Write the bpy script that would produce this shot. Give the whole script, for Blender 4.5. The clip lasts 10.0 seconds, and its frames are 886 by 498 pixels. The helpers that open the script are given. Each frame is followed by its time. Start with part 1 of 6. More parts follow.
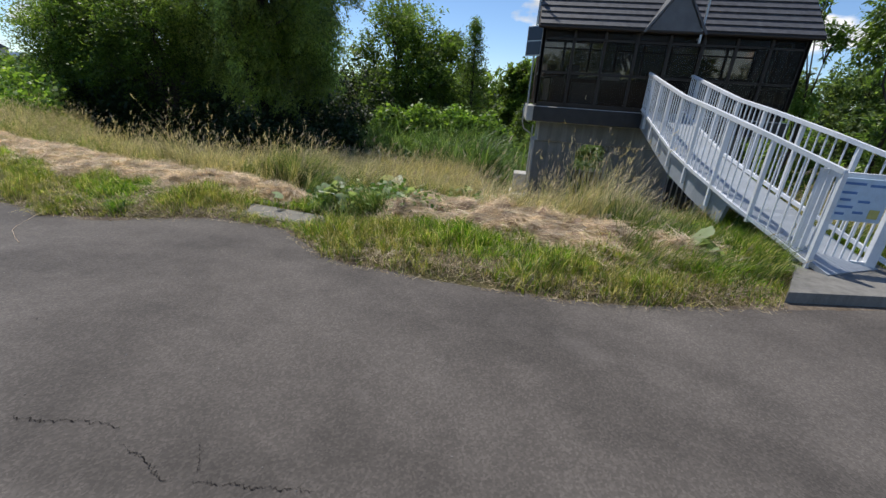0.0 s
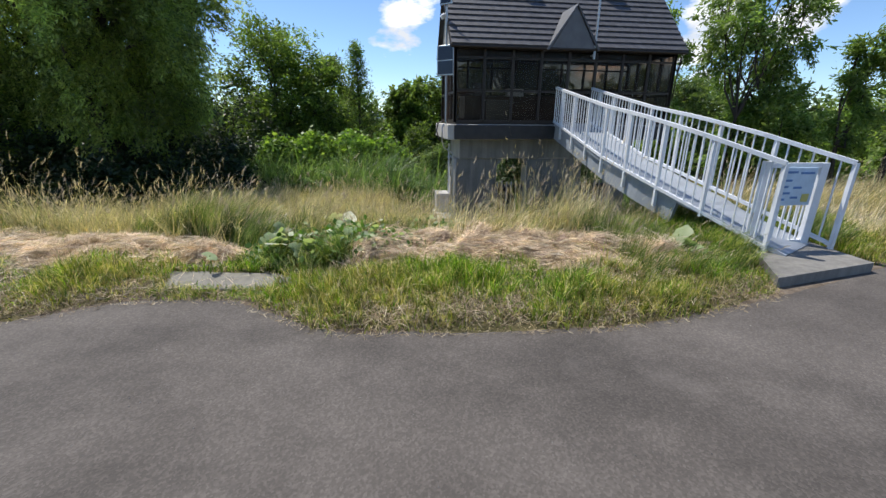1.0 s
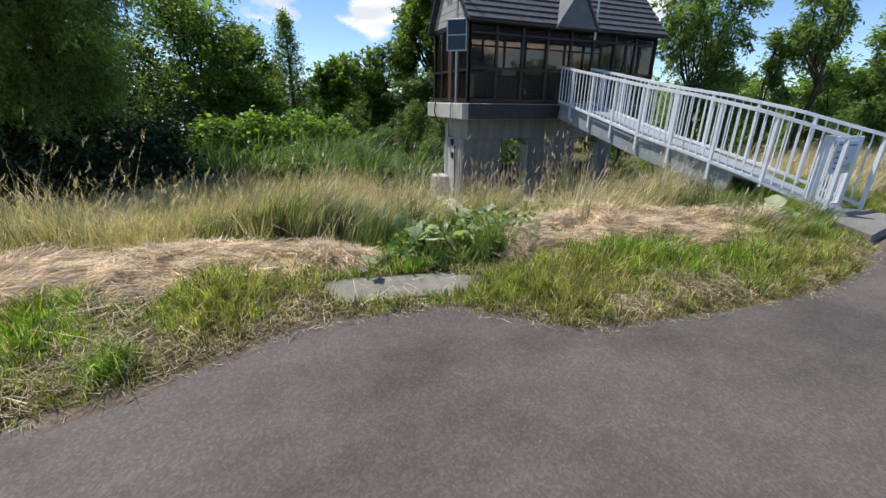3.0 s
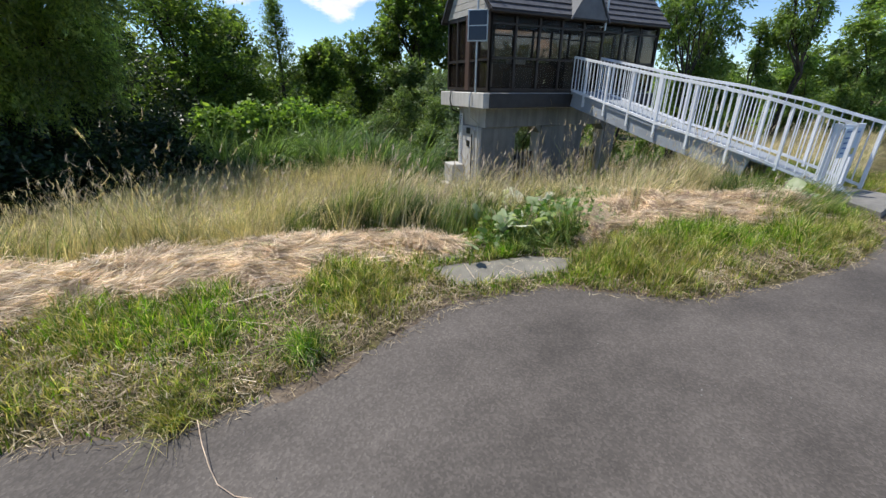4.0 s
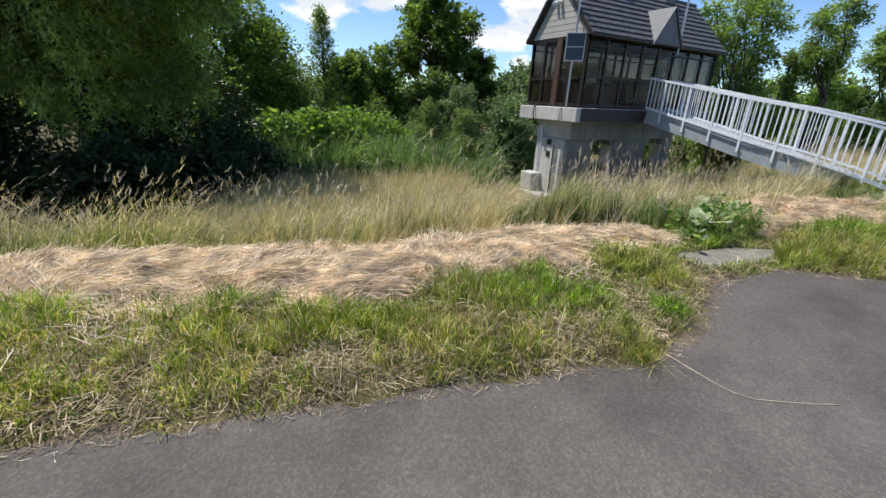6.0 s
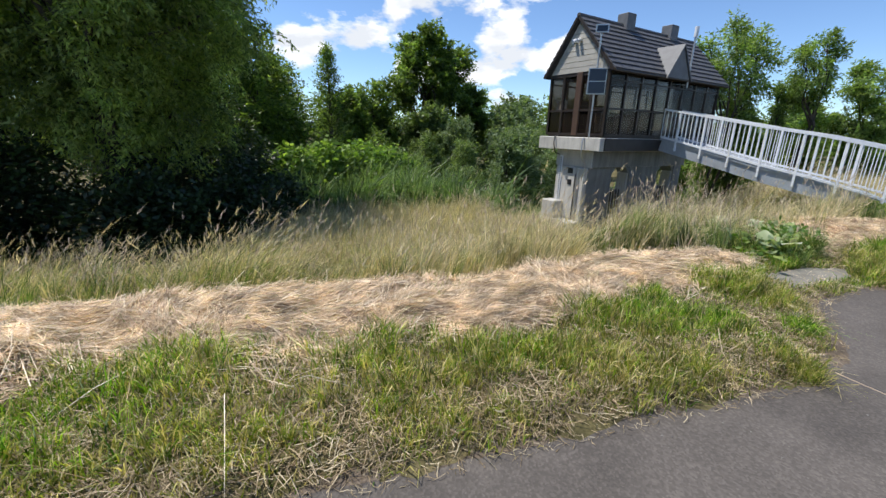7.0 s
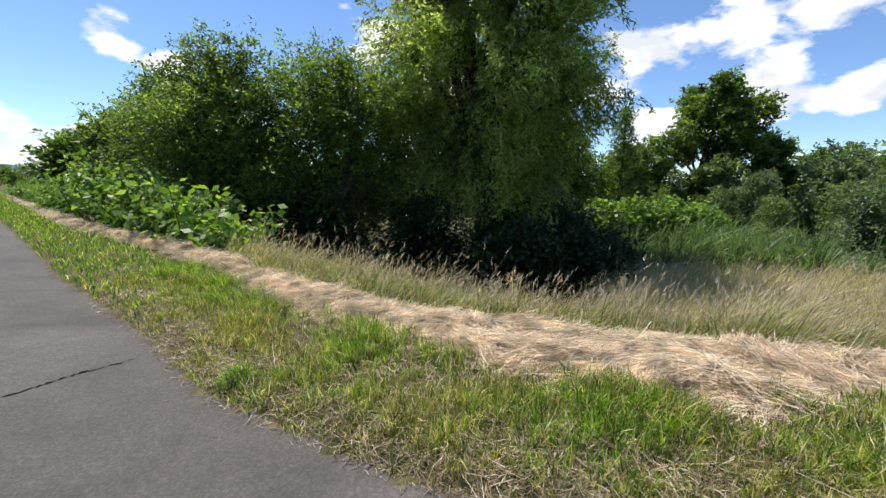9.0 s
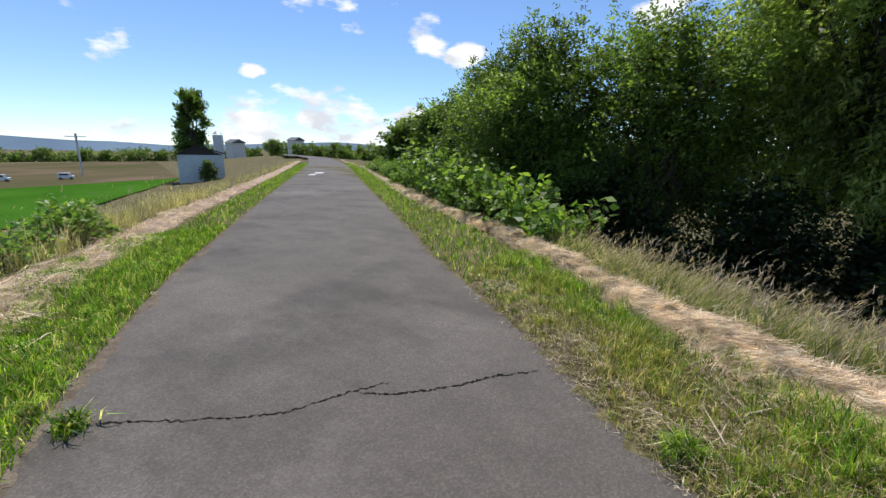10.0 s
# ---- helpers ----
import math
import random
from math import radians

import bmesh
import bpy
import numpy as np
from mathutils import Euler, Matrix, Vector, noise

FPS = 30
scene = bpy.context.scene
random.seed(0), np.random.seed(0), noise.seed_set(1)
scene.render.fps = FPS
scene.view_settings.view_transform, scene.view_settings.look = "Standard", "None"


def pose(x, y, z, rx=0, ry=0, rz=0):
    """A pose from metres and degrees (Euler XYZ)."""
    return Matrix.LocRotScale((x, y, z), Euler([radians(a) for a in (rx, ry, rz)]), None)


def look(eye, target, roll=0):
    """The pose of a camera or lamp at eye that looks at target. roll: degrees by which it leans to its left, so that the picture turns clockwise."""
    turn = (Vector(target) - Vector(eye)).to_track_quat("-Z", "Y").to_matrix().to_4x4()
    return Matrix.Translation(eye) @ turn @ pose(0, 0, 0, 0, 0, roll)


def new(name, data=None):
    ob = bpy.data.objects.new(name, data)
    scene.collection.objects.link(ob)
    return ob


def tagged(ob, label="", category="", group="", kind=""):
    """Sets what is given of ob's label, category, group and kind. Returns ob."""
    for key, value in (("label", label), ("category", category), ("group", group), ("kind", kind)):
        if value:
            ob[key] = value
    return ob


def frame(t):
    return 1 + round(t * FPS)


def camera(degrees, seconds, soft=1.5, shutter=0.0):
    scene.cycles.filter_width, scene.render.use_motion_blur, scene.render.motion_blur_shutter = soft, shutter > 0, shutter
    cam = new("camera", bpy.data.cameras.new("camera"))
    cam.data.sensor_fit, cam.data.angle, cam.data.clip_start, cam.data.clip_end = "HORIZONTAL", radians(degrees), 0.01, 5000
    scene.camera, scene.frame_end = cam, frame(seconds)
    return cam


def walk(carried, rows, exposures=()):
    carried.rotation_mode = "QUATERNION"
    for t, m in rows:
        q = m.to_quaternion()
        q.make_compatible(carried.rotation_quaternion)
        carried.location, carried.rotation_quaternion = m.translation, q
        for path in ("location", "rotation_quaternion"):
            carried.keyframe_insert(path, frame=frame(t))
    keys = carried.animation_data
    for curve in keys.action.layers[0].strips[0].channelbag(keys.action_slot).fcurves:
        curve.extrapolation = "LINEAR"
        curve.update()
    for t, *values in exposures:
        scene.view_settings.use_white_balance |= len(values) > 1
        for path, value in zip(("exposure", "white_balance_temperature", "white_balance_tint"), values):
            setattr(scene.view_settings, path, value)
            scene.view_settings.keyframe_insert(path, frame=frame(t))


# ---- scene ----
# ---------------------------------------------------------------- camera
cam = camera(95.0, 10.0, soft=1.45)
PATH = [
    (0.0, 1.898, -0.878, 1.549, 7.94, -21.26, -3.91),
    (0.5, 1.467, -0.505, 1.529, -3.75, -19.06, -0.78),
    (1.0, 0.853, -0.306, 1.501, -8.14, -17.87, -0.51),
    (1.5, 0.214, -0.068, 1.510, -11.67, -18.40, -0.75),
    (2.0, -0.429, 0.224, 1.492, -15.96, -18.90, -0.96),
    (2.5, -0.953, 0.496, 1.393, -19.94, -19.15, -1.02),
    (4.0, -2.570, 0.815, 1.529, -26.49, -22.03, -0.60),
    (4.5, -3.120, 1.083, 1.433, -29.02, -21.72, -1.17),
    (5.0, -3.702, 1.343, 1.401, -30.05, -21.66, -1.99),
    (5.5, -4.495, 1.342, 1.474, -29.25, -21.31, -2.81),
    (7.0, -6.204, 2.034, 1.445, -32.02, -16.26, -1.64),
    (7.5, -6.801, 2.186, 1.480, -32.86, -13.87, -1.58),
    (8.0, -7.808, 2.053, 1.592, -25.28, -11.67, -2.29),
    (8.5, -8.559, 1.949, 1.577, -13.40, -8.78, -2.19),
    (9.0, -9.166, 2.572, 1.404, -1.75, -9.45, -1.06),
    (9.5, -9.903, 2.961, 1.339, 11.64, -10.10, -1.80),
    (10.0, -10.508, 2.825, 1.630, 33.35, -13.43, -1.16),
]


def aim(x, y, z, yaw, pitch, roll):
    """Camera pose from a compass turn to the left, a tilt up and a lean to the right, in degrees."""
    a, p = radians(yaw), radians(pitch)
    way = Vector((-math.sin(a) * math.cos(p), math.cos(a) * math.cos(p), math.sin(p)))
    return look((x, y, z), Vector((x, y, z)) + way, -roll)


walk(cam, [(t, aim(*row)) for t, *row in PATH], exposures=[(0.0, -0.08), (0.5, 0.22), (1.0, 0.24), (2.5, 0.2), (4.0, 0.28), (5.5, 0.28), (8.0, 0.27), (9.0, 0.28), (10.0, 0.12)])

# ---------------------------------------------------------------- daylight
SUN_WAY = Vector((-0.70, 0.71, 0.0)).normalized()      # level direction towards the sun
SUN_UP = 63.0
world = bpy.data.worlds.new("sky")
scene.world = world
world.use_nodes = True
wt = world.node_tree
wt.nodes.clear()


def link_nodes(tree, a, ai, b, bi):
    tree.links.new(a.outputs[ai], b.inputs[bi])


w_out = wt.nodes.new("ShaderNodeOutputWorld")
w_bg = wt.nodes.new("ShaderNodeBackground")
w_bg.inputs["Strength"].default_value = 0.12
sky = wt.nodes.new("ShaderNodeTexSky")
sky.sky_type = "NISHITA"
sky.sun_disc = False
sky.sun_elevation = radians(SUN_UP)
sky.sun_rotation = math.atan2(SUN_WAY.x, SUN_WAY.y)
sky.air_density, sky.dust_density, sky.ozone_density = 0.85, 0.0, 2.6
# cumulus: puffs of noise, flattened from above, thicker towards the horizon
w_tc = wt.nodes.new("ShaderNodeTexCoord")
w_map = wt.nodes.new("ShaderNodeMapping")
w_map.inputs["Scale"].default_value = (1.0, 1.0, 2.1)
w_map.inputs["Location"].default_value = (0.35, 0.2, 0.0)
link_nodes(wt, w_tc, "Generated", w_map, "Vector")
w_n = wt.nodes.new("ShaderNodeTexNoise")
w_n.inputs["Scale"].default_value, w_n.inputs["Detail"].default_value, w_n.inputs["Roughness"].default_value = 2.5, 9.0, 0.56
link_nodes(wt, w_map, 0, w_n, "Vector")
# where the heaps of cumulus stand: compass turn to the right of +y, height and half width, in degrees
CLOUDS = [(20, 13, 6.0), (27, 15, 6.5), (36, 17, 5.5), (42, 17, 6.0), (41, 12, 6.0), (45, 9.5, 4.5), (37, 6.5, 5.0), (12, 9.5, 4.5), (3, 12, 4.5), (-7, 17, 5.0),
          (-31, 12, 3.0), (-36, 14, 3.6), (-57.5, 9, 1.6), (-57, 3.4, 6.0), (-50, 4.5, 6.0), (-44, 3.6, 6.0), (-38, 4.6, 4.5), (28, 8, 4.0), (150, 25, 14.0), (-120, 30, 12.0), (100, 20, 9.0)]
heap = None
w_flat = wt.nodes.new("ShaderNodeVectorMath")
w_flat.operation = "MULTIPLY"
w_flat.inputs[1].default_value = (1.0, 1.0, 1.45)
link_nodes(wt, w_tc, "Generated", w_flat, 0)
for turn, up, wide in CLOUDS:
    far_off = wt.nodes.new("ShaderNodeVectorMath")
    far_off.operation = "DISTANCE"
    a, e = radians(turn), radians(up)
    far_off.inputs[1].default_value = (math.sin(a) * math.cos(e), math.cos(a) * math.cos(e), math.sin(e) * 1.45)
    link_nodes(wt, w_flat, 0, far_off, 0)
    fall = wt.nodes.new("ShaderNodeMapRange")
    fall.interpolation_type = "SMOOTHSTEP"
    fall.inputs["From Min"].default_value, fall.inputs["From Max"].default_value = radians(wide) * 1.5, 0.0
    link_nodes(wt, far_off, "Value", fall, "Value")
    if heap is None:
        heap = fall
        continue
    both = wt.nodes.new("ShaderNodeMath")
    both.operation = "MAXIMUM"
    link_nodes(wt, heap, 0, both, 0)
    link_nodes(wt, fall, 0, both, 1)
    heap = both
w_n.inputs["Scale"].default_value = 7.0
w_sum = wt.nodes.new("ShaderNodeMath")
w_sum.operation = "MULTIPLY_ADD"
w_sum.inputs[1].default_value = 0.30
link_nodes(wt, heap, 0, w_sum, 0)
link_nodes(wt, w_n, "Fac", w_sum, 2)
w_r = wt.nodes.new("ShaderNodeValToRGB")
w_r.color_ramp.elements[0].position, w_r.color_ramp.elements[0].color = 0.64, (0, 0, 0, 1)
w_r.color_ramp.elements[1].position, w_r.color_ramp.elements[1].color = 0.735, (1, 1, 1, 1)
link_nodes(wt, w_sum, 0, w_r, 0)
w_n2 = wt.nodes.new("ShaderNodeTexNoise")
w_n2.inputs["Scale"].default_value, w_n2.inputs["Detail"].default_value = 9.0, 5.0
link_nodes(wt, w_map, 0, w_n2, "Vector")
w_r2 = wt.nodes.new("ShaderNodeValToRGB")
w_r2.color_ramp.elements[0].position, w_r2.color_ramp.elements[0].color = 0.40, (5.8, 6.1, 6.6, 1)
w_r2.color_ramp.elements[1].position, w_r2.color_ramp.elements[1].color = 0.58, (8.8, 8.8, 9.0, 1)
link_nodes(wt, w_n2, "Fac", w_r2, 0)
w_mix = wt.nodes.new("ShaderNodeMixRGB")
link_nodes(wt, w_r, 0, w_mix, 0)
w_hs = wt.nodes.new("ShaderNodeHueSaturation")
w_hs.inputs["Saturation"].default_value = 1.0
link_nodes(wt, sky, 0, w_hs, "Color")
w_tint = wt.nodes.new("ShaderNodeMixRGB")
w_tint.blend_type, w_tint.inputs[0].default_value, w_tint.inputs[2].default_value = "MULTIPLY", 1.0, (0.95, 1.06, 1.20, 1)
link_nodes(wt, w_hs, 0, w_tint, 1)
link_nodes(wt, w_tint, 0, w_mix, 1)
link_nodes(wt, w_r2, 0, w_mix, 2)
link_nodes(wt, w_mix, 0, w_bg, "Color")
link_nodes(wt, w_bg, 0, w_out, "Surface")

sun_lamp = bpy.data.lights.new("sun", "SUN")
sun_lamp.energy, sun_lamp.angle, sun_lamp.color = 5.0, radians(0.53), (1.0, 0.95, 0.87)
sun = new("sun", sun_lamp)
sun.matrix_world = look((0, 0, 30), Vector((0, 0, 30)) - (SUN_WAY * math.cos(radians(SUN_UP)) + Vector((0, 0, math.sin(radians(SUN_UP))))))

# ---------------------------------------------------------------- materials


class Mat:
    """A small wrapper round a node material with one principled shader."""

    def __init__(self, name, rough=0.7, metal=0.0, spec=0.4):
        self.m = bpy.data.materials.new(name)
        self.m.use_nodes = True
        self.t = self.m.node_tree
        self.b = self.t.nodes["Principled BSDF"]
        self.b.inputs["Roughness"].default_value = rough
        self.b.inputs["Metallic"].default_value = metal
        self.b.inputs["Specular IOR Level"].default_value = spec
        self.tc = None

    def coord(self):
        if not self.tc:
            self.tc = self.t.nodes.new("ShaderNodeTexCoord")
        return self.tc.outputs["Object"]

    def noise(self, scale, detail=4.0, rough=0.55, stretch=None):
        n = self.t.nodes.new("ShaderNodeTexNoise")
        n.inputs["Scale"].default_value, n.inputs["Detail"].default_value, n.inputs["Roughness"].default_value = scale, detail, rough
        src = self.coord()
        if stretch:
            mp = self.t.nodes.new("ShaderNodeMapping")
            mp.inputs["Scale"].default_value = stretch
            self.t.links.new(src, mp.inputs["Vector"])
            src = mp.outputs[0]
        self.t.links.new(src, n.inputs["Vector"])
        return n.outputs["Fac"]

    def ramp(self, fac, stops):
        r = self.t.nodes.new("ShaderNodeValToRGB")
        el = r.color_ramp.elements
        while len(el) < len(stops):
            el.new(0.5)
        for e, (p, c) in zip(el, stops):
            e.position, e.color = p, (*c, 1)
        self.t.links.new(fac, r.inputs[0])
        return r.outputs[0]

    def mix(self, a, b, fac, mode="MIX"):
        n = self.t.nodes.new("ShaderNodeMixRGB")
        n.blend_type = mode
        for k, v in ((0, fac), (1, a), (2, b)):
            if isinstance(v, (int, float)):
                n.inputs[k].default_value = v
            elif isinstance(v, tuple):
                n.inputs[k].default_value = (*v, 1)
            else:
                self.t.links.new(v, n.inputs[k])
        return n.outputs[0]

    def color(self, out):
        self.t.links.new(out, self.b.inputs["Base Color"])
        return self

    def rough(self, out):
        self.t.links.new(out, self.b.inputs["Roughness"])
        return self

    def bump(self, fac, strength=0.3, dist=0.01):
        n = self.t.nodes.new("ShaderNodeBump")
        n.inputs["Strength"].default_value, n.inputs["Distance"].default_value = strength, dist
        self.t.links.new(fac, n.inputs["Height"])
        self.t.links.new(n.outputs[0], self.b.inputs["Normal"])
        return self

    def island(self):
        g = self.t.nodes.new("ShaderNodeNewGeometry")
        return g.outputs["Random Per Island"]

    def translucent(self, out, amount):
        """Thin leaf: part of the light passes through."""
        tr = self.t.nodes.new("ShaderNodeBsdfTranslucent")
        self.t.links.new(out, tr.inputs["Color"])
        mx = self.t.nodes.new("ShaderNodeMixShader")
        mx.inputs[0].default_value = amount
        o = self.t.nodes["Material Output"]
        self.t.links.new(self.b.outputs[0], mx.inputs[1])
        self.t.links.new(tr.outputs[0], mx.inputs[2])
        self.t.links.new(mx.outputs[0], o.inputs["Surface"])
        return self


def grey(v):
    return (v, v, v)


def plain(name, c, rough=0.6, metal=0.0, vary=0.15, scale=6.0, bump=0.1):
    """Paint or metal with a faint large stain and a fine grain."""
    m = Mat(name, rough, metal)
    lo, hi = tuple(k * (1 - vary) for k in c), tuple(min(1, k * (1 + vary)) for k in c)
    big = m.ramp(m.noise(scale, 5), [(0.3, lo), (0.7, hi)])
    fine = m.ramp(m.noise(scale * 14, 3), [(0.3, grey(0.86)), (0.7, grey(1.0))])
    m.color(m.mix(big, fine, 1.0, "MULTIPLY"))
    m.bump(m.noise(scale * 20, 3), bump, 0.003)
    return m.m


def leafy(name, stops, trans=0.35, rough=0.45, spec=0.35, patch=(0.7, 0.70, 1.15)):
    """Leaves or blades: each island takes its own tone out of the ramp."""
    m = Mat(name, rough, 0.0, spec)
    tone = m.ramp(m.island(), stops)
    cloud = m.ramp(m.noise(patch[0], 4), [(0.35, grey(patch[1])), (0.65, grey(patch[2]))])
    c = m.mix(tone, cloud, 1.0, "MULTIPLY")
    m.color(c)
    bright = m.mix(c, (1.85, 1.95, 0.85), 1.0, "MULTIPLY")
    m.translucent(bright, trans)
    return m.m


def asphalt_material():
    m = Mat("worn_asphalt", 0.85, 0.0, 0.35)
    big = m.ramp(m.noise(0.35, 5, 0.6), [(0.3, (0.085, 0.074, 0.065)), (0.55, (0.109, 0.096, 0.085)), (0.75, (0.145, 0.128, 0.114))])
    mid = m.ramp(m.noise(2.2, 6, 0.65), [(0.25, grey(0.78)), (0.55, grey(1.0)), (0.8, grey(1.12))])
    c = m.mix(big, mid, 1.0, "MULTIPLY")
    v = m.t.nodes.new("ShaderNodeTexVoronoi")
    v.inputs["Scale"].default_value = 90.0
    m.t.links.new(m.coord(), v.inputs["Vector"])
    speck = m.ramp(v.outputs["Color"], [(0.25, grey(0.62)), (0.6, grey(1.0)), (0.9, grey(1.55))])
    c = m.mix(c, speck, 0.5, "MULTIPLY")
    stain = m.ramp(m.noise(0.55, 5, 0.6, (1.0, 1.6, 1.0)), [(0.36, grey(0.56)), (0.52, grey(1.0))])
    c = m.mix(c, stain, 0.8, "MULTIPLY")
    dust = m.ramp(m.noise(0.9, 7, 0.7), [(0.58, grey(0.0)), (0.75, grey(1.0))])
    c = m.mix(c, (0.20, 0.18, 0.165), m.mix(grey(0.0), dust, 0.35))
    m.color(c)
    m.bump(v.outputs["Distance"], 0.35, 0.003)
    return m.m


def soil_material():
    m = Mat("grass_soil", 0.95, 0.0, 0.1)
    c = m.ramp(m.noise(1.6, 6, 0.65), [(0.25, (0.055, 0.05, 0.022)), (0.5, (0.12, 0.105, 0.05)), (0.75, (0.23, 0.185, 0.11))])
    f = m.ramp(m.noise(28, 4), [(0.3, grey(0.6)), (0.7, grey(1.2))])
    m.color(m.mix(c, f, 1.0, "MULTIPLY"))
    m.bump(m.noise(30, 5), 0.8, 0.03)
    return m.m


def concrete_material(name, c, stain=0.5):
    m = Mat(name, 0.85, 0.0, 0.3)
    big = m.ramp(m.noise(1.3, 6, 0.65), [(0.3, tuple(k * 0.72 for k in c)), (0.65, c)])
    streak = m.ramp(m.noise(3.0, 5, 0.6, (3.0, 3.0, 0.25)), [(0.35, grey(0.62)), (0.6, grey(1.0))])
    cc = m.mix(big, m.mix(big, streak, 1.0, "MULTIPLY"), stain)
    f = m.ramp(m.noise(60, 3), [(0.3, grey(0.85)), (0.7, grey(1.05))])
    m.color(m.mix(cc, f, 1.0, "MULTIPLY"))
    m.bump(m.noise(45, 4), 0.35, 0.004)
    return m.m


def glass_material(name, tint, clear):
    """Tinted pane: clear share lets the view through, the rest is gloss."""
    m = bpy.data.materials.new(name)
    m.use_nodes = True
    t = m.node_tree
    t.nodes.clear()
    o = t.nodes.new("ShaderNodeOutputMaterial")
    tr = t.nodes.new("ShaderNodeBsdfTransparent"); tr.inputs[0].default_value = (*tint, 1)
    gl = t.nodes.new("ShaderNodeBsdfGlossy"); gl.inputs["Roughness"].default_value = 0.02; gl.inputs[0].default_value = (0.9, 0.9, 0.9, 1)
    fr = t.nodes.new("ShaderNodeFresnel"); fr.inputs[0].default_value = 1.16
    mx = t.nodes.new("ShaderNodeMixShader")
    t.links.new(fr.outputs[0], mx.inputs[0])
    t.links.new(tr.outputs[0], mx.inputs[1]); t.links.new(gl.outputs[0], mx.inputs[2])
    di = t.nodes.new("ShaderNodeBsdfDiffuse"); di.inputs[0].default_value = (0.13, 0.11, 0.095, 1)
    m2 = t.nodes.new("ShaderNodeMixShader"); m2.inputs[0].default_value = 1 - clear
    t.links.new(mx.outputs[0], m2.inputs[1]); t.links.new(di.outputs[0], m2.inputs[2])
    t.links.new(m2.outputs[0], o.inputs[0])
    return m


def hay_material():
    m = Mat("dry_hay", 0.75, 0.0, 0.25)
    # bed tones below those of the straws: shadow in the gaps is painted in
    c = m.ramp(m.noise(2.5, 6, 0.7), [(0.25, (0.17, 0.11, 0.075)), (0.45, (0.36, 0.25, 0.175)), (0.75, (0.55, 0.415, 0.315))])
    f = m.ramp(m.noise(9, 6, 0.7, (1.0, 6.0, 6.0)), [(0.3, grey(0.62)), (0.6, grey(1.0))])
    m.color(m.mix(c, f, 1.0, "MULTIPLY"))
    m.bump(m.noise(14, 6, 0.7, (1.0, 5.0, 5.0)), 0.8, 0.03)
    return m.m


ASPHALT = asphalt_material()
SOIL = soil_material()
CONCRETE = concrete_material("pale_concrete", (0.56, 0.54, 0.50))
CONCRETE_SLAB = concrete_material("path_concrete", (0.27, 0.255, 0.215), 0.6)
HAY = hay_material()
STRAW = leafy("straw_strands", [(0.0, (0.25, 0.155, 0.10)), (0.2, (0.52, 0.385, 0.27)), (0.7, (0.77, 0.61, 0.465)), (0.95, (0.94, 0.83, 0.68)), (1.0, (0.54, 0.51, 0.22))], 0.15, 0.5, 0.3, (6.0, 0.55, 1.25))
GRASS = leafy("verge_grass", [(0.0, (0.03, 0.085, 0.006)), (0.4, (0.11, 0.235, 0.012)), (0.78, (0.25, 0.385, 0.03)), (0.88, (0.40, 0.39, 0.10)), (1.0, (0.72, 0.63, 0.38))], 0.42, patch=(8.0, 0.38, 1.5))
GRASS_DRY = leafy("dry_verge_grass", [(0.0, (0.08, 0.125, 0.012)), (0.35, (0.19, 0.235, 0.03)), (0.62, (0.34, 0.31, 0.08)), (0.85, (0.50, 0.40, 0.20)), (1.0, (0.68, 0.58, 0.37))], 0.35, patch=(8.0, 0.38, 1.45))
TALL_GREEN = leafy("tall_grass_green", [(0.0, (0.05, 0.095, 0.022)), (0.5, (0.115, 0.175, 0.045)), (0.85, (0.24, 0.27, 0.09)), (1.0, (0.50, 0.44, 0.24))], 0.4, patch=(3.5, 0.4, 1.45))
TALL_REED = leafy("reed_green", [(0.0, (0.055, 0.105, 0.03)), (0.6, (0.12, 0.19, 0.065)), (1.0, (0.27, 0.34, 0.16))], 0.4, patch=(3.0, 0.35, 1.5))
TALL_GOLD = leafy("tall_grass_gold", [(0.0, (0.20, 0.23, 0.10)), (0.35, (0.44, 0.37, 0.205)), (0.75, (0.67, 0.55, 0.36)), (1.0, (0.80, 0.70, 0.51))], 0.28, patch=(4.5, 0.5, 1.25))
SEED = leafy("seed_heads", [(0.0, (0.22, 0.16, 0.15)), (0.5, (0.42, 0.33, 0.29)), (1.0, (0.68, 0.58, 0.47))], 0.35)
LEAF_DARK = leafy("dark_leaves", [(0.0, (0.05, 0.085, 0.022)), (0.6, (0.105, 0.16, 0.038)), (1.0, (0.20, 0.27, 0.07))], 0.52, patch=(0.8, 0.5, 1.45))
LEAF_MID = leafy("willow_leaves", [(0.0, (0.11, 0.15, 0.055)), (0.6, (0.235, 0.29, 0.10)), (1.0, (0.38, 0.42, 0.155))], 0.58, patch=(0.6, 0.45, 1.5))
LEAF_BUSH = leafy("bush_leaves", [(0.0, (0.06, 0.10, 0.035)), (0.6, (0.125, 0.18, 0.065)), (1.0, (0.22, 0.28, 0.11))], 0.42, patch=(1.1, 0.55, 1.3))
LEAF_AIRY = leafy("airy_leaves", [(0.0, (0.085, 0.14, 0.04)), (0.6, (0.165, 0.24, 0.075)), (1.0, (0.28, 0.35, 0.13))], 0.55, patch=(1.2, 0.6, 1.3))
# near-black leaf tones: the deep shade below the trees is put into the colour
LEAF_SHADED = leafy("shade_painted_leaves", [(0.0, (0.012, 0.024, 0.008)), (0.6, (0.022, 0.042, 0.012)), (1.0, (0.045, 0.078, 0.022))], 0.2)
LEAF_LIGHT = leafy("light_leaves", [(0.0, (0.07, 0.13, 0.026)), (0.6, (0.14, 0.23, 0.045)), (1.0, (0.29, 0.39, 0.10))], 0.45)
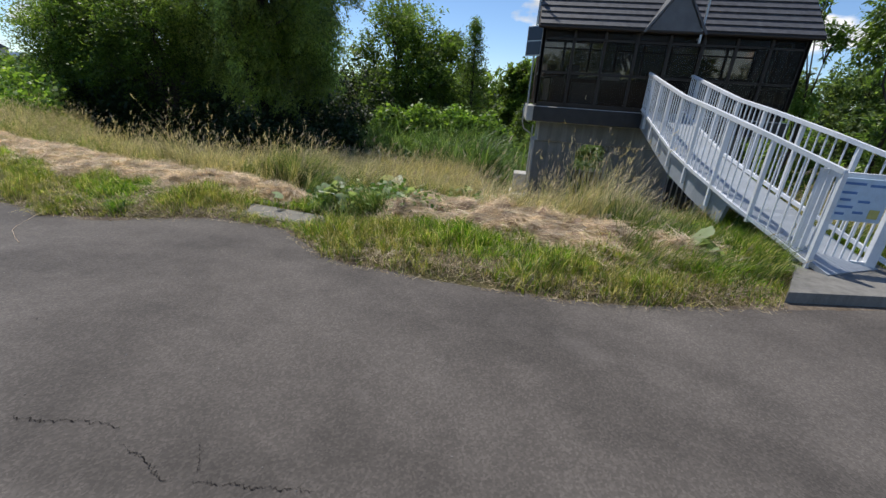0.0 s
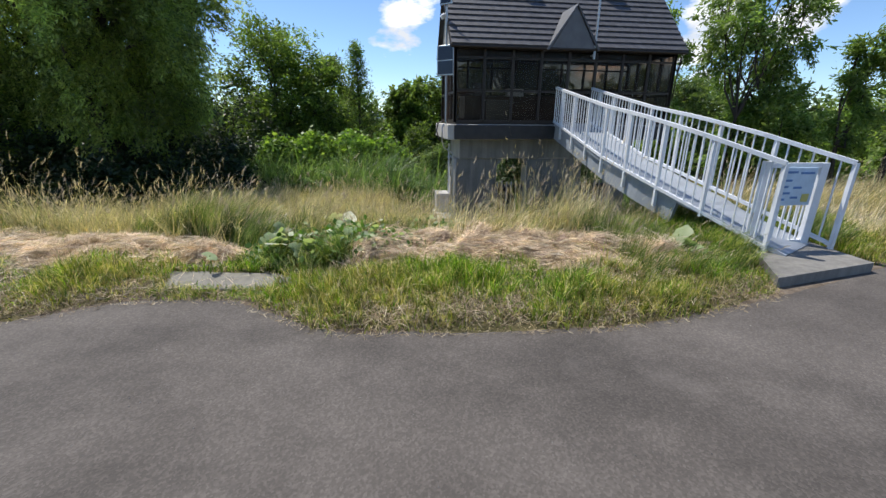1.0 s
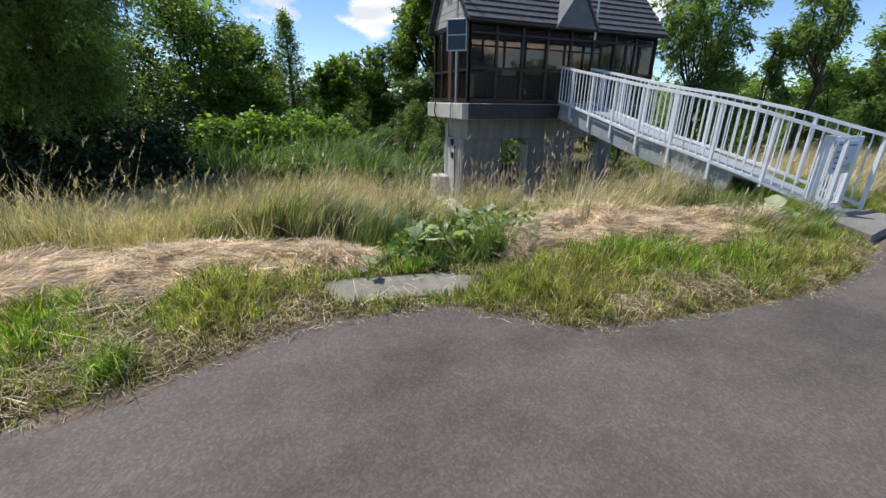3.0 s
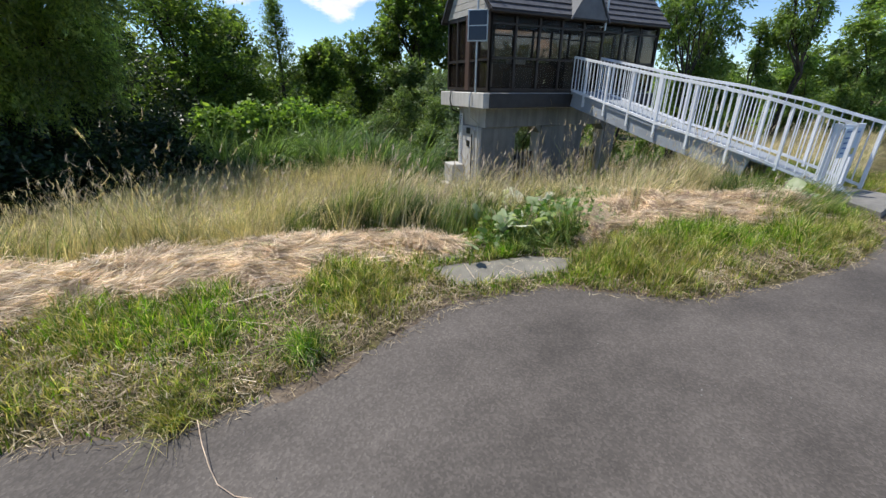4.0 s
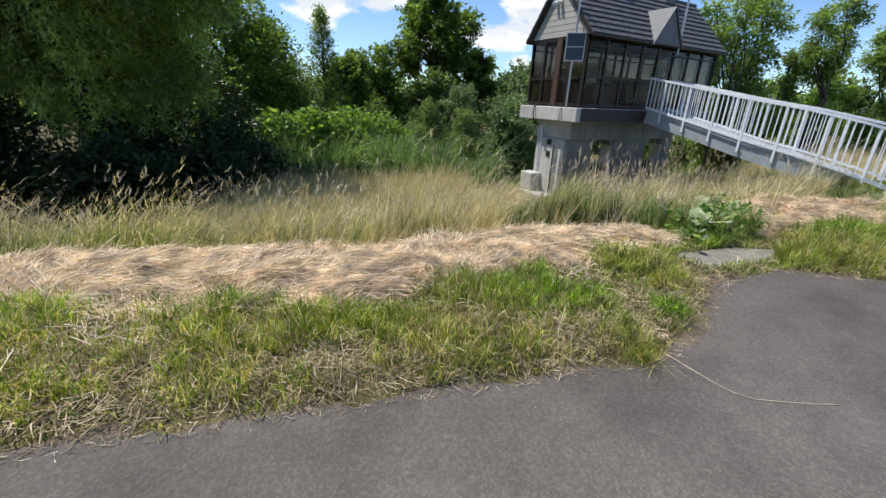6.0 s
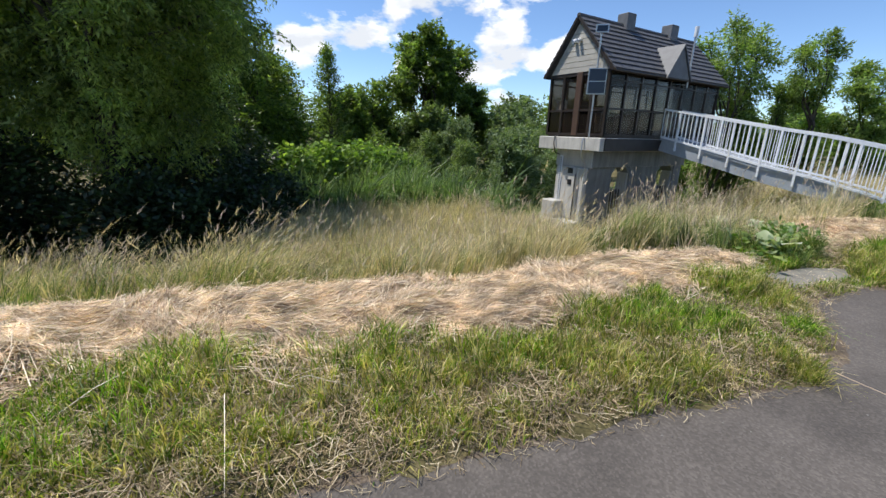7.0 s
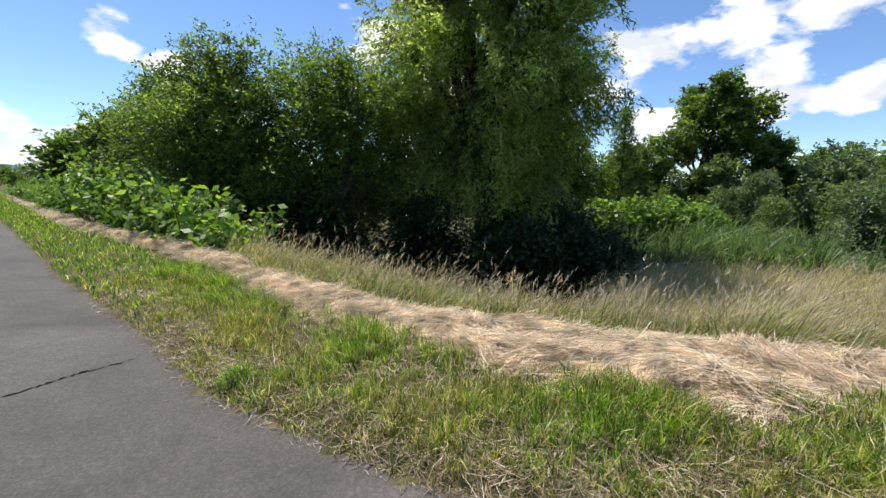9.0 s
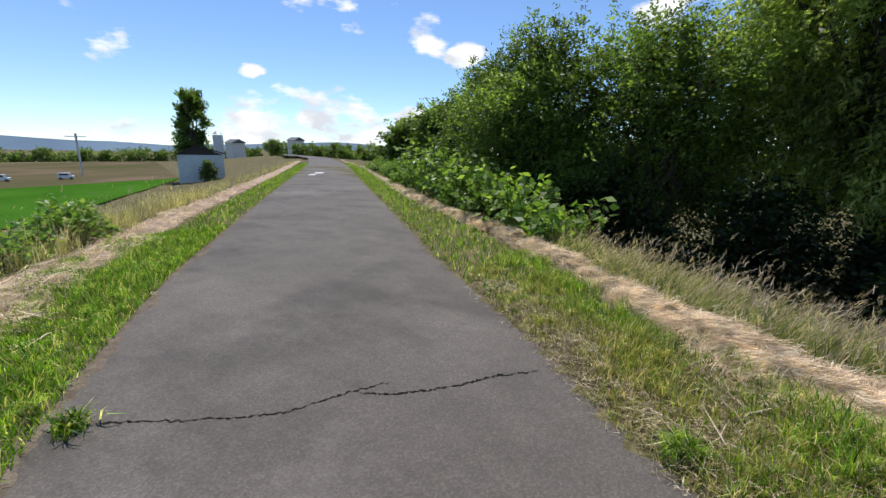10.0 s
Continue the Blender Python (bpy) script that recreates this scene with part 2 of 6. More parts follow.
LEAF_GREY = leafy("silvery_leaves", [(0.0, (0.08, 0.13, 0.06)), (0.6, (0.15, 0.21, 0.105)), (1.0, (0.24, 0.30, 0.18))], 0.35)
LEAF_BIG = leafy("broad_leaves", [(0.0, (0.06, 0.13, 0.022)), (0.6, (0.11, 0.20, 0.04)), (0.8, (0.22, 0.31, 0.11)), (1.0, (0.55, 0.58, 0.44))], 0.35)
BARK = plain("bark", (0.07, 0.055, 0.04), 0.9, 0, 0.4, 5, 0.8)

# ---------------------------------------------------------------- mesh helpers
rng = np.random.default_rng(7)


def mesh_from(name, verts, faces, mat, parent=None, label="", smooth=False):
    """One mesh object from arrays of corners and of faces with equal corner counts."""
    verts, faces = np.asarray(verts, dtype=np.float32), np.asarray(faces, dtype=np.int32)
    me = bpy.data.meshes.new(name)
    n, k = faces.shape
    me.vertices.add(len(verts)); me.vertices.foreach_set("co", verts.ravel())
    me.loops.add(n * k); me.loops.foreach_set("vertex_index", faces.ravel())
    me.polygons.add(n)
    me.polygons.foreach_set("loop_start", np.arange(0, n * k, k, dtype=np.int32))
    me.polygons.foreach_set("use_smooth", np.full(n, smooth))
    me.update(calc_edges=True)
    me.materials.append(mat)
    ob = new(name, me)
    if parent:
        ob.parent = parent
    if label:
        ob["label"] = label
    return ob


def part(name, bm, mat, parent=None, label="", smooth=False):
    me = bpy.data.meshes.new(name)
    bmesh.ops.recalc_face_normals(bm, faces=bm.faces)
    for f in bm.faces:
        f.smooth = smooth
    bm.to_mesh(me)
    bm.free()
    me.materials.append(mat)
    ob = new(name, me)
    if parent:
        ob.parent = parent
    if label:
        ob["label"] = label
    return ob


def block(bm, lo, hi, bevel=0.0):
    """A box from its low to its high corner, with softened edges."""
    lo, hi = Vector(lo), Vector(hi)
    r = bmesh.ops.create_cube(bm, size=1.0, matrix=Matrix.Translation((lo + hi) / 2) @ Matrix.Diagonal((*(hi - lo), 1)))
    if bevel:
        es = list({e for v in r["verts"] for e in v.link_edges})
        bmesh.ops.bevel(bm, geom=es, offset=bevel, segments=1, affect="EDGES")
    return bm


def bar(bm, a, b, w, h, up=(0, 0, 1)):
    """A rectangular bar from a to b, w wide and h high."""
    a, b = Vector(a), Vector(b)
    d = (b - a)
    ln = d.length
    d.normalize()
    u = Vector(up)
    if abs(d.dot(u)) > 0.98:
        u = Vector((0, 1, 0))
    s = d.cross(u).normalized()
    u = s.cross(d)
    rot = Matrix((s, d, u)).transposed().to_4x4()
    bmesh.ops.create_cube(bm, size=1.0, matrix=Matrix.Translation((a + b) / 2) @ rot @ Matrix.Diagonal((w, ln, h, 1)))
    return bm


def sweep(points, w, h):
    """One continuous rectangular rail through points, w wide and h high."""
    bm = bmesh.new()
    rows = []
    for i, p in enumerate(points):
        p = Vector(p)
        d = Vector(points[min(i + 1, len(points) - 1)]) - Vector(points[max(i - 1, 0)])
        s = d.cross(Vector((0, 0, 1))).normalized()
        u = s.cross(d).normalized()
        rows.append([bm.verts.new(p + s * a * w / 2 + u * b * h / 2) for a, b in ((-1, -1), (1, -1), (1, 1), (-1, 1))])
    for a, b in zip(rows[:-1], rows[1:]):
        for k in range(4):
            bm.faces.new((a[k], a[(k + 1) % 4], b[(k + 1) % 4], b[k]))
    bm.faces.new(rows[0])
    bm.faces.new(rows[-1][::-1])
    return bm


def rod(bm, a, b, r, seg=8):
    a, b = Vector(a), Vector(b)
    d = b - a
    m = Matrix.Translation((a + b) / 2) @ d.to_track_quat("Z", "Y").to_matrix().to_4x4()
    bmesh.ops.create_cone(bm, cap_ends=True, segments=seg, radius1=r, radius2=r, depth=d.length, matrix=m)
    return bm


def prism(bm, outline, axis, lo, hi):
    """A flat outline, pushed from lo to hi along an axis (0 x, 1 y, 2 z)."""
    def at(p, v):
        q = list(p)
        q.insert(axis, v)
        return q
    a = [bm.verts.new(at(p, lo)) for p in outline]
    b = [bm.verts.new(at(p, hi)) for p in outline]
    bm.faces.new(a)
    bm.faces.new(b[::-1])
    for i in range(len(a)):
        j = (i + 1) % len(a)
        bm.faces.new((a[i], a[j], b[j], b[i]))
    return bm


def empty(name):
    ob = new(name)
    ob.empty_display_size = 0.2
    return ob


# ---------------------------------------------------------------- lie of the land
RIGHT_EDGE = np.array([(60, 22), (30, 10.5), (12, 4.9), (7.5, 3.5), (5.9, 3.05), (4.35, 2.62), (3.4, 2.38), (2.5, 2.25), (1.5, 2.33), (0.6, 2.40), (0.3, 2.50),
                       (0.0, 2.75), (-0.4, 3.08), (-0.9, 3.16), (-1.4, 3.16), (-1.85, 2.98), (-2.3, 2.82), (-3.0, 2.69), (-3.6, 2.86), (-4.3, 3.03),
                       (-5.3, 3.28), (-6.2, 3.50), (-7.8, 3.83), (-9.1, 4.22), (-10.0, 4.74), (-10.65, 5.12), (-11.4, 5.85), (-12.3, 6.60), (-14.2, 8.1), (-16.4, 10.1), (-21.3, 14.4),
                       (-48, 38.0), (-80, 63), (-120, 84)], float)
LEFT_EDGE = np.array([(60, 15), (30, 3), (12, -2.6), (6, -3.6), (0, -3.4), (-5, -1.9), (-9, 0.2), (-11.5, 1.9), (-13.2, 3.05), (-14.0, 3.52), (-15.0, 4.22), (-16.2, 5.1),
                      (-20.0, 8.3), (-50, 34.2), (-82, 59.5), (-122, 80.5)], float)


def side_of(line, x, y):
    """Distance from a line of points, positive on the walker's right."""
    p = np.stack([np.ravel(x), np.ravel(y)], 1)
    best, sign = np.full(len(p), 1e9), np.ones(len(p))
    for a, b in zip(line[:-1], line[1:]):
        d = b - a
        t = np.clip(((p - a) @ d) / (d @ d), 0, 1)
        q = p - (a + t[:, None] * d)
        dist = np.hypot(q[:, 0], q[:, 1])
        s = -(d[0] * q[:, 1] - d[1] * q[:, 0])
        near = dist < best
        best[near] = dist[near]
        sign[near] = np.where(s[near] >= 0, 1, -1)
    return (best * sign).reshape(np.shape(x))


def wave(x, y):
    """Gentle unevenness of the ground."""
    return (np.sin(x * 1.7 + 0.6 * np.sin(y * 1.1)) * np.sin(y * 1.9 + 1.0) * 0.5 + np.sin(x * 4.1 + y * 2.7) * np.sin(y * 3.7 - x * 1.3) * 0.3)


def ground_z(x, y):
    x, y = np.asarray(x, float), np.asarray(y, float)
    r = side_of(RIGHT_EDGE, x, y)
    l = -side_of(LEFT_EDGE, x, y)
    zr = np.interp(r, [0, 0.15, 1.0, 2.0, 3.0, 4.5, 6.5, 9, 14, 60], [-0.01, 0.02, 0.05, 0.04, -0.22, -0.85, -1.4, -1.8, -2.0, -2.2])
    sod = np.interp(r, [0, 0.10, 0.5, 2.0], [0, 0.035, 0.03, 0]) * np.clip(np.maximum(-1.5 - x, x - 0.25) / 0.3, 0, 1) * np.clip((4.2 - x) / 0.4, 0, 1)
    zr = zr + sod
    zl = np.interp(l, [0, 0.15, 1.8, 3.2, 9.0, 13, 60, 110, 220, 900], [-0.01, 0.02, 0.03, -0.3, -2.4, -3.0, -3.8, -4.6, -8, -12])
    shelf = np.interp(r, [0, 3, 4.5, 6, 9.5, 11.5, 15, 60], [-0.0, -0.22, -0.7, -0.92, -1.08, -1.6, -2.0, -2.2])
    s = np.clip((1.7 - x) / 0.9, 0, 1) * np.clip((x + 7.0) / 2.5, 0, 1)
    zr = np.where(r > 3, zr + (np.maximum(shelf, zr) - zr) * s, zr)
    z = np.where(r > 0, zr, np.where(l > 0, zl, -0.014))
    far = np.clip((np.maximum(r, l) - 0.2) / 1.5, 0, 1)
    return z + wave(x, y) * 0.045 * far


def spaced(lo, hi, step, out, n):
    near = np.arange(lo, hi + 1e-6, step)
    g = np.geomspace(step, out, n)
    return np.concatenate([lo - g[::-1], near, hi + g])


gx, gy = spaced(-24, 10, 0.2, 1500, 34), spaced(-5, 19, 0.2, 1500, 34)
GX, GY = np.meshgrid(gx, gy)
GZ = ground_z(GX, GY)
idx = np.arange(GX.size).reshape(GX.shape)
gf = np.stack([idx[:-1, :-1].ravel(), idx[:-1, 1:].ravel(), idx[1:, 1:].ravel(), idx[1:, :-1].ravel()], 1)
ground = mesh_from("ground", np.stack([GX.ravel(), GY.ravel(), GZ.ravel()], 1), gf, SOIL, smooth=True)
tagged(ground, "levee ground of grassy brown soil falling to a river flat", "ground", kind="structure")


def along(line, n):
    """n points at even steps along a line of points, lightly smoothed."""
    seg = np.hypot(*np.diff(line, axis=0).T)
    s = np.concatenate([[0], np.cumsum(seg)])
    t = np.linspace(0, s[-1], n)
    return np.stack([np.interp(t, s, line[:, 0]), np.interp(t, s, line[:, 1])], 1)


def resample(line, step_near=0.08):
    """Points along a line, close together near the walk, wide apart far off."""
    out = []
    for a, b in zip(line[:-1], line[1:]):
        mid = (a + b) / 2
        step = step_near if -20 < mid[0] < 9 else 1.0
        n = max(1, int(np.hypot(*(b - a)) / step))
        out += [a + (b - a) * k / n for k in range(n)]
    return np.array(out + [line[-1]])


# the road: one sheet between its two edges, the river-side edge crumbling
redge = resample(RIGHT_EDGE)
jit = np.array([noise.noise((p[0] * 3.1, p[1] * 3.1, 0.3)) * 0.05 + noise.noise((p[0] * 11, p[1] * 11, 2.0)) * 0.03 for p in redge])
redge = redge + np.stack([0 * jit, jit], 1)
bmr = bmesh.new()
rv = [bmr.verts.new((p[0], p[1], 0.004)) for p in redge]
lv = [bmr.verts.new((p[0], p[1], 0.004)) for p in resample(LEFT_EDGE, 0.1)]
bmr.faces.new(rv + lv[::-1])
bmesh.ops.triangulate(bmr, faces=bmr.faces[:])
road = part("road", bmr, ASPHALT)
tagged(road, "worn grey asphalt path with cracks and a crumbling edge", "path", kind="structure")


# ---------------------------------------------------------------- concrete river house
WALL_LO, WALL_HI = (2.36, 8.66), (7.25, 10.46)
DECK_Z, SILL_Z, EAVE_Z, RIDGE_Z, RIDGE_Y = 1.38, 1.42, 2.92, 4.15, 9.68
FRAME = plain("dark_brown_frame", (0.035, 0.026, 0.021), 0.45, 0.2)
WOODY = plain("brown_door_frame", (0.085, 0.050, 0.034), 0.5)
SIDING = plain("beige_siding", (0.44, 0.42, 0.38), 0.7, 0, 0.1, 4)
SHINGLE = plain("slate_roof", (0.085, 0.085, 0.092), 0.55, 0, 0.3, 8, 0.3)
CLAD = plain("grey_cladding", (0.13, 0.135, 0.145), 0.6, 0, 0.15)
GLASS = glass_material("smoked_glass", (0.62, 0.57, 0.52), 0.95)
# darker copy of the concrete: shade under the deck is put into its colour
CONCRETE_SHADE = concrete_material("shade_dark_concrete", (0.25, 0.255, 0.245), 0.7)
WHITE = plain("white_paint", (0.72, 0.74, 0.77), 0.4, 0.0, 0.08, 5)
GREY_STEEL = plain("grey_blue_steel", (0.33, 0.36, 0.40), 0.5, 0.1, 0.12, 3)
GALV = plain("galvanised_steel", (0.48, 0.49, 0.50), 0.4, 0.7, 0.12)
DARK_GREY = plain("dark_grey_shade_and_paint", (0.035, 0.034, 0.034), 0.6, 0, 0.2)
DARK = plain("dark_plastic", (0.02, 0.02, 0.022), 0.4)
PANEL = plain("solar_cells", (0.015, 0.022, 0.045), 0.15, 0.0, 0.1)


def river_house():
    (x0, y0), (x1, y1) = WALL_LO, WALL_HI
    house = empty("river_house")
    tagged(house, "small glazed gate house with slate roof on a concrete deck", "house")
    part("deck", block(bmesh.new(), (x0 - 0.16, y0 - 0.1, 1.06), (x1 + 0.12, y1 + 0.14, DECK_Z), 0.015), CONCRETE, house, "pale concrete deck slab")
    part("floor_plinth", block(bmesh.new(), (x0 + 0.02, y0 + 0.02, DECK_Z), (x1 - 0.02, y1 - 0.02, SILL_Z), 0.0), FRAME, house)
    # mullions and rails, long sides
    xs = np.linspace(x0, x1, 9)
    for y in (y0, y1):
        for x in xs:
            part("mullion", block(bmesh.new(), (x - 0.026, y - 0.03, SILL_Z), (x + 0.026, y + 0.03, EAVE_Z), 0.004), FRAME, house)
        for z, h in ((SILL_Z, 0.05), (2.04, 0.04), (EAVE_Z - 0.24, 0.03), (EAVE_Z - 0.07, 0.07)):
            part("transom", block(bmesh.new(), (x0, y - 0.03, z), (x1, y + 0.03, z + h)), FRAME, house)
        for a, b in zip(xs[:-1], xs[1:]):
            p = part("pane", block(bmesh.new(), (a + 0.02, y - 0.006, SILL_Z + 0.03), (b - 0.02, y + 0.006, EAVE_Z - 0.06)), GLASS, house)
            p.visible_shadow = False
    # added dark sheet: shade on the deck's path side is put into its colour
    part("fascia", block(bmesh.new(), (x0 - 0.02, y0 - 0.125, 1.07), (x1 + 0.1, y0 - 0.1, DECK_Z - 0.01), 0.004), DARK_GREY, house, "thin dark sheet on the deck front standing for its shade")
    ys = np.linspace(y0, y1, 5)
    for x in (x0, x1):
        for i, y in enumerate(ys):
            part("mullion", block(bmesh.new(), (x - 0.035, y - 0.03, SILL_Z), (x + 0.035, y + 0.03, EAVE_Z)), FRAME, house)
        for z, h in ((SILL_Z, 0.06), (2.0, 0.05), (EAVE_Z - 0.08, 0.08)):
            part("transom", block(bmesh.new(), (x - 0.03, y0, z), (x + 0.03, y1, z + h)), FRAME, house)
        for a, b in zip(ys[:-1], ys[1:]):
            p = part("pane", block(bmesh.new(), (x - 0.006, a + 0.02, SILL_Z + 0.03), (x + 0.006, b - 0.02, EAVE_Z - 0.06)), GLASS, house)
            p.visible_shadow = False
    part("door_post", block(bmesh.new(), (x0 - 0.05, 9.42, SILL_Z), (x0 + 0.05, 9.60, EAVE_Z), 0.01), WOODY, house, "brown painted door post")
    # gable walls with siding boards
    for x, s in ((x0, -1), (x1, 1)):
        prof = [(y0 - 0.02, EAVE_Z), (y1 + 0.02, EAVE_Z), (RIDGE_Y, RIDGE_Z - 0.08)]
        part("gable_wall", prism(bmesh.new(), prof, 0, x - 0.03, x + 0.03), SIDING, house, "beige board gable wall")
        n = 9
        for k in range(n):
            z = EAVE_Z + (RIDGE_Z - 0.1 - EAVE_Z) * k / n
            f0, f1 = k / n, (k + 0.9) / n
            a0, b0 = y0 + (RIDGE_Y - y0) * f0, y1 + (RIDGE_Y - y1) * f0
            a1, b1 = y0 + (RIDGE_Y - y0) * f1, y1 + (RIDGE_Y - y1) * f1
            h = (RIDGE_Z - 0.1 - EAVE_Z) / n * 0.9
            bm = prism(bmesh.new(), [(a0, z), (b0, z), (b1, z + h), (a1, z + h)], 0, min(x + s * 0.03, x + s * 0.045), max(x + s * 0.03, x + s * 0.045))
            part("siding_board", bm, SIDING, house)
    part("ceiling_panel", block(bmesh.new(), (x0, y0, EAVE_Z - 0.02), (x1, y1, EAVE_Z)), CLAD, house)
    # roof slopes, with courses of slates
    for ye, sgn in ((y0 - 0.16, 1), (y1 + 0.16, -1)):
        ze = EAVE_Z - 0.04
        a, b = Vector((0, ye, ze)), Vector((0, RIDGE_Y, RIDGE_Z))
        d = b - a
        nrm = Vector((0, -d.z * sgn, d.y * sgn)).normalized()
        if nrm.z < 0:
            nrm = -nrm
        slope = part("roof_slope", prism(bmesh.new(), [(a.y, a.z), (b.y, b.z), (b.y + nrm.y * 0.04, b.z + nrm.z * 0.04), (a.y + nrm.y * 0.04, a.z + nrm.z * 0.04)], 0, x0 - 0.12, x1 + 0.14), SHINGLE, house)
        n = 10
        for k in range(n):
            p, q = a + d * (k / n) + nrm * 0.075, a + d * ((k + 1.06) / n) + nrm * 0.045
            if k == n - 1:
                q = b + nrm * 0.045
            p0, q0 = p - nrm * 0.035, q - nrm * 0.02
            part("slate_course", prism(bmesh.new(), [(p.y, p.z), (q.y, q.z), (q0.y, q0.z), (p0.y, p0.z)], 0, x0 - 0.12, x1 + 0.14), SHINGLE, slope)
        part("gutter", rod(bmesh.new(), (x0 - 0.12, ye - 0.03 * sgn, ze), (x1 + 0.14, ye - 0.03 * sgn, ze), 0.035, 10), FRAME, house)
        for x in (x0 - 0.13, x1 + 0.15):
            part("verge_board", bar(bmesh.new(), (x, a.y, a.z), (x, b.y, b.z + 0.03), 0.025, 0.06), FRAME, house)
    part("ridge_cap", rod(bmesh.new(), (x0 - 0.13, RIDGE_Y, RIDGE_Z + 0.05), (x1 + 0.15, RIDGE_Y, RIDGE_Z + 0.05), 0.055, 8), SHINGLE, house)
    # chimney-like vents on the ridge
    for x in (4.05, 6.05):
        part("roof_vent", block(bmesh.new(), (x - 0.17, RIDGE_Y - 0.16, RIDGE_Z - 0.1), (x + 0.17, RIDGE_Y + 0.16, RIDGE_Z + 0.34), 0.012), CLAD, house, "dark grey box vent on the ridge")
    # little gable over the entrance
    cx, hw, fy = 4.78, 0.48, y0 - 0.22
    tip = EAVE_Z + 0.72
    bm = prism(bmesh.new(), [(cx - hw, EAVE_Z - 0.03), (cx + hw, EAVE_Z - 0.03), (cx, tip)], 1, fy, RIDGE_Y - 0.25)
    dorm = part("entrance_gable", bm, CLAD, house, "small grey triangular entrance gable")
    for s in (-1, 1):
        o = [(cx + s * (hw + 0.06), EAVE_Z - 0.08), (cx, tip + 0.02), (cx, tip + 0.06), (cx + s * (hw + 0.1), EAVE_Z - 0.06)]
        part("gable_roof", prism(bmesh.new(), o, 1, fy - 0.03, RIDGE_Y - 0.3), SHINGLE if s > 0 else CLAD, dorm)
    # twin flood lamps on the gable
    for y in (9.60, 9.74):
        lamp = part("flood_lamp", rod(bmesh.new(), (x0 - 0.05, y, 3.66), (x0 - 0.16, y + 0.01, 3.62), 0.045, 10), WHITE, house, "small white flood lamp")
    # inside: desk with instruments, cabinets
    for a, b, mtl, nm in (((2.75, 9.95, SILL_Z), (5.2, 10.32, 2.02), WOODY, "desk"), ((5.3, 9.7, SILL_Z), (7.0, 10.3, 2.2), DARK_GREY, "control_cabinet"), ((3.05, 10.0, 2.02), (3.35, 10.25, 2.32), CLAD, "monitor"), ((3.9, 10.02, 2.02), (4.3, 10.3, 2.2), WHITE, "paper_stack"),
                          ((2.5, 10.08, 2.02), (2.6, 10.36, 2.3), WHITE, "white_box"), ((2.5, 8.9, 1.5), (2.62, 9.05, 1.95), SIDING, "plate_stack"), ((2.5, 9.12, 2.02), (2.9, 10.0, 2.08), WOODY, "shelf"), ((3.1, 8.95, SILL_Z), (3.7, 9.25, 1.9), CLAD, "gear_box")):
        part(nm, block(bmesh.new(), a, b, 0.01), mtl, house)
    return house


def pier():
    p = empty("concrete_pier")
    tagged(p, "tall grey concrete pier with an arched opening under the house", "pier")
    top, bot = 1.06, -2.0
    part("beam", block(bmesh.new(), (2.52, 8.99, 0.62), (6.75, 10.2, top), 0.02), CONCRETE, p)
    part("beam_face", block(bmesh.new(), (2.54, 8.955, 0.63), (6.74, 8.99, top), 0.005), CONCRETE_SHADE, p, "beam face with the deck's shade painted in as darker concrete")
    for a, b in ((2.45, 3.45), (4.15, 5.55), (6.3, 6.75)):
        part("column", block(bmesh.new(), (a, 9.05, bot), (b, 9.4, 0.62), 0.03), CONCRETE, p)
        part("column_face", block(bmesh.new(), (a + 0.03, 9.02, bot), (b - 0.03, 9.05, 0.62), 0.005), CONCRETE_SHADE, p, "column face with the deck's shade painted in as darker concrete")
    part("side_wall", block(bmesh.new(), (2.45, 9.4, bot), (2.8, 10.1, 0.62), 0.03), CONCRETE, p)
    for a, b in ((3.45, 4.15), (5.55, 6.3)):
        for x, s in ((a, 1), (b, -1)):
            part("haunch", prism(bmesh.new(), [(x, 0.62), (x + s * 0.14, 0.62), (x, 0.46)], 1, 9.04, 9.38), CONCRETE_SHADE, p)
        # dark low wall filling the lower part of the opening
        part("cross_wall", block(bmesh.new(), (a, 9.22, bot), (b, 9.34, -0.02), 0.01), DARK_GREY, p, "dark low wall in the opening")
        for k in range(6):
            x = a + 0.06 + (b - a - 0.12) * k / 5
            part("gate_bar", rod(bmesh.new(), (x, 9.17, bot), (x, 9.17, 0.06), 0.016, 6), GALV, p)
    part("footing", block(bmesh.new(), (2.05, 9.1, bot), (2.45, 10.2, -0.78), 0.02), CONCRETE, p)
    part("footing_step", block(bmesh.new(), (2.12, 9.75, -0.78), (2.45, 10.2, -0.3), 0.02), CONCRETE, p)
    return p


river_house()
pier()

# ---------------------------------------------------------------- footbridge
BR_Y = [3.47, 4.3, 5.2, 6.1, 7.1, 8.5]
BR_X = [5.02, 4.62, 4.44, 4.40, 4.44, 4.52]
BR_B = [0.16, 0.50, 0.74, 0.92, 1.15, 1.45]          # lower rail
BR_T = [1.08, 1.36, 1.56, 1.70, 1.88, 2.13]          # handrail
BR_W = [0.86, 0.82, 0.79, 0.77, 0.78, 0.80]


def bridge_at(y, right=False):
    """Plan place and rail heights of one side of the bridge."""
    ca = [np.interp(y, BR_Y, v) for v in (BR_X, BR_B, BR_T, BR_W)]
    return ca[0] + (ca[3] if right else 0), ca[1], ca[2]


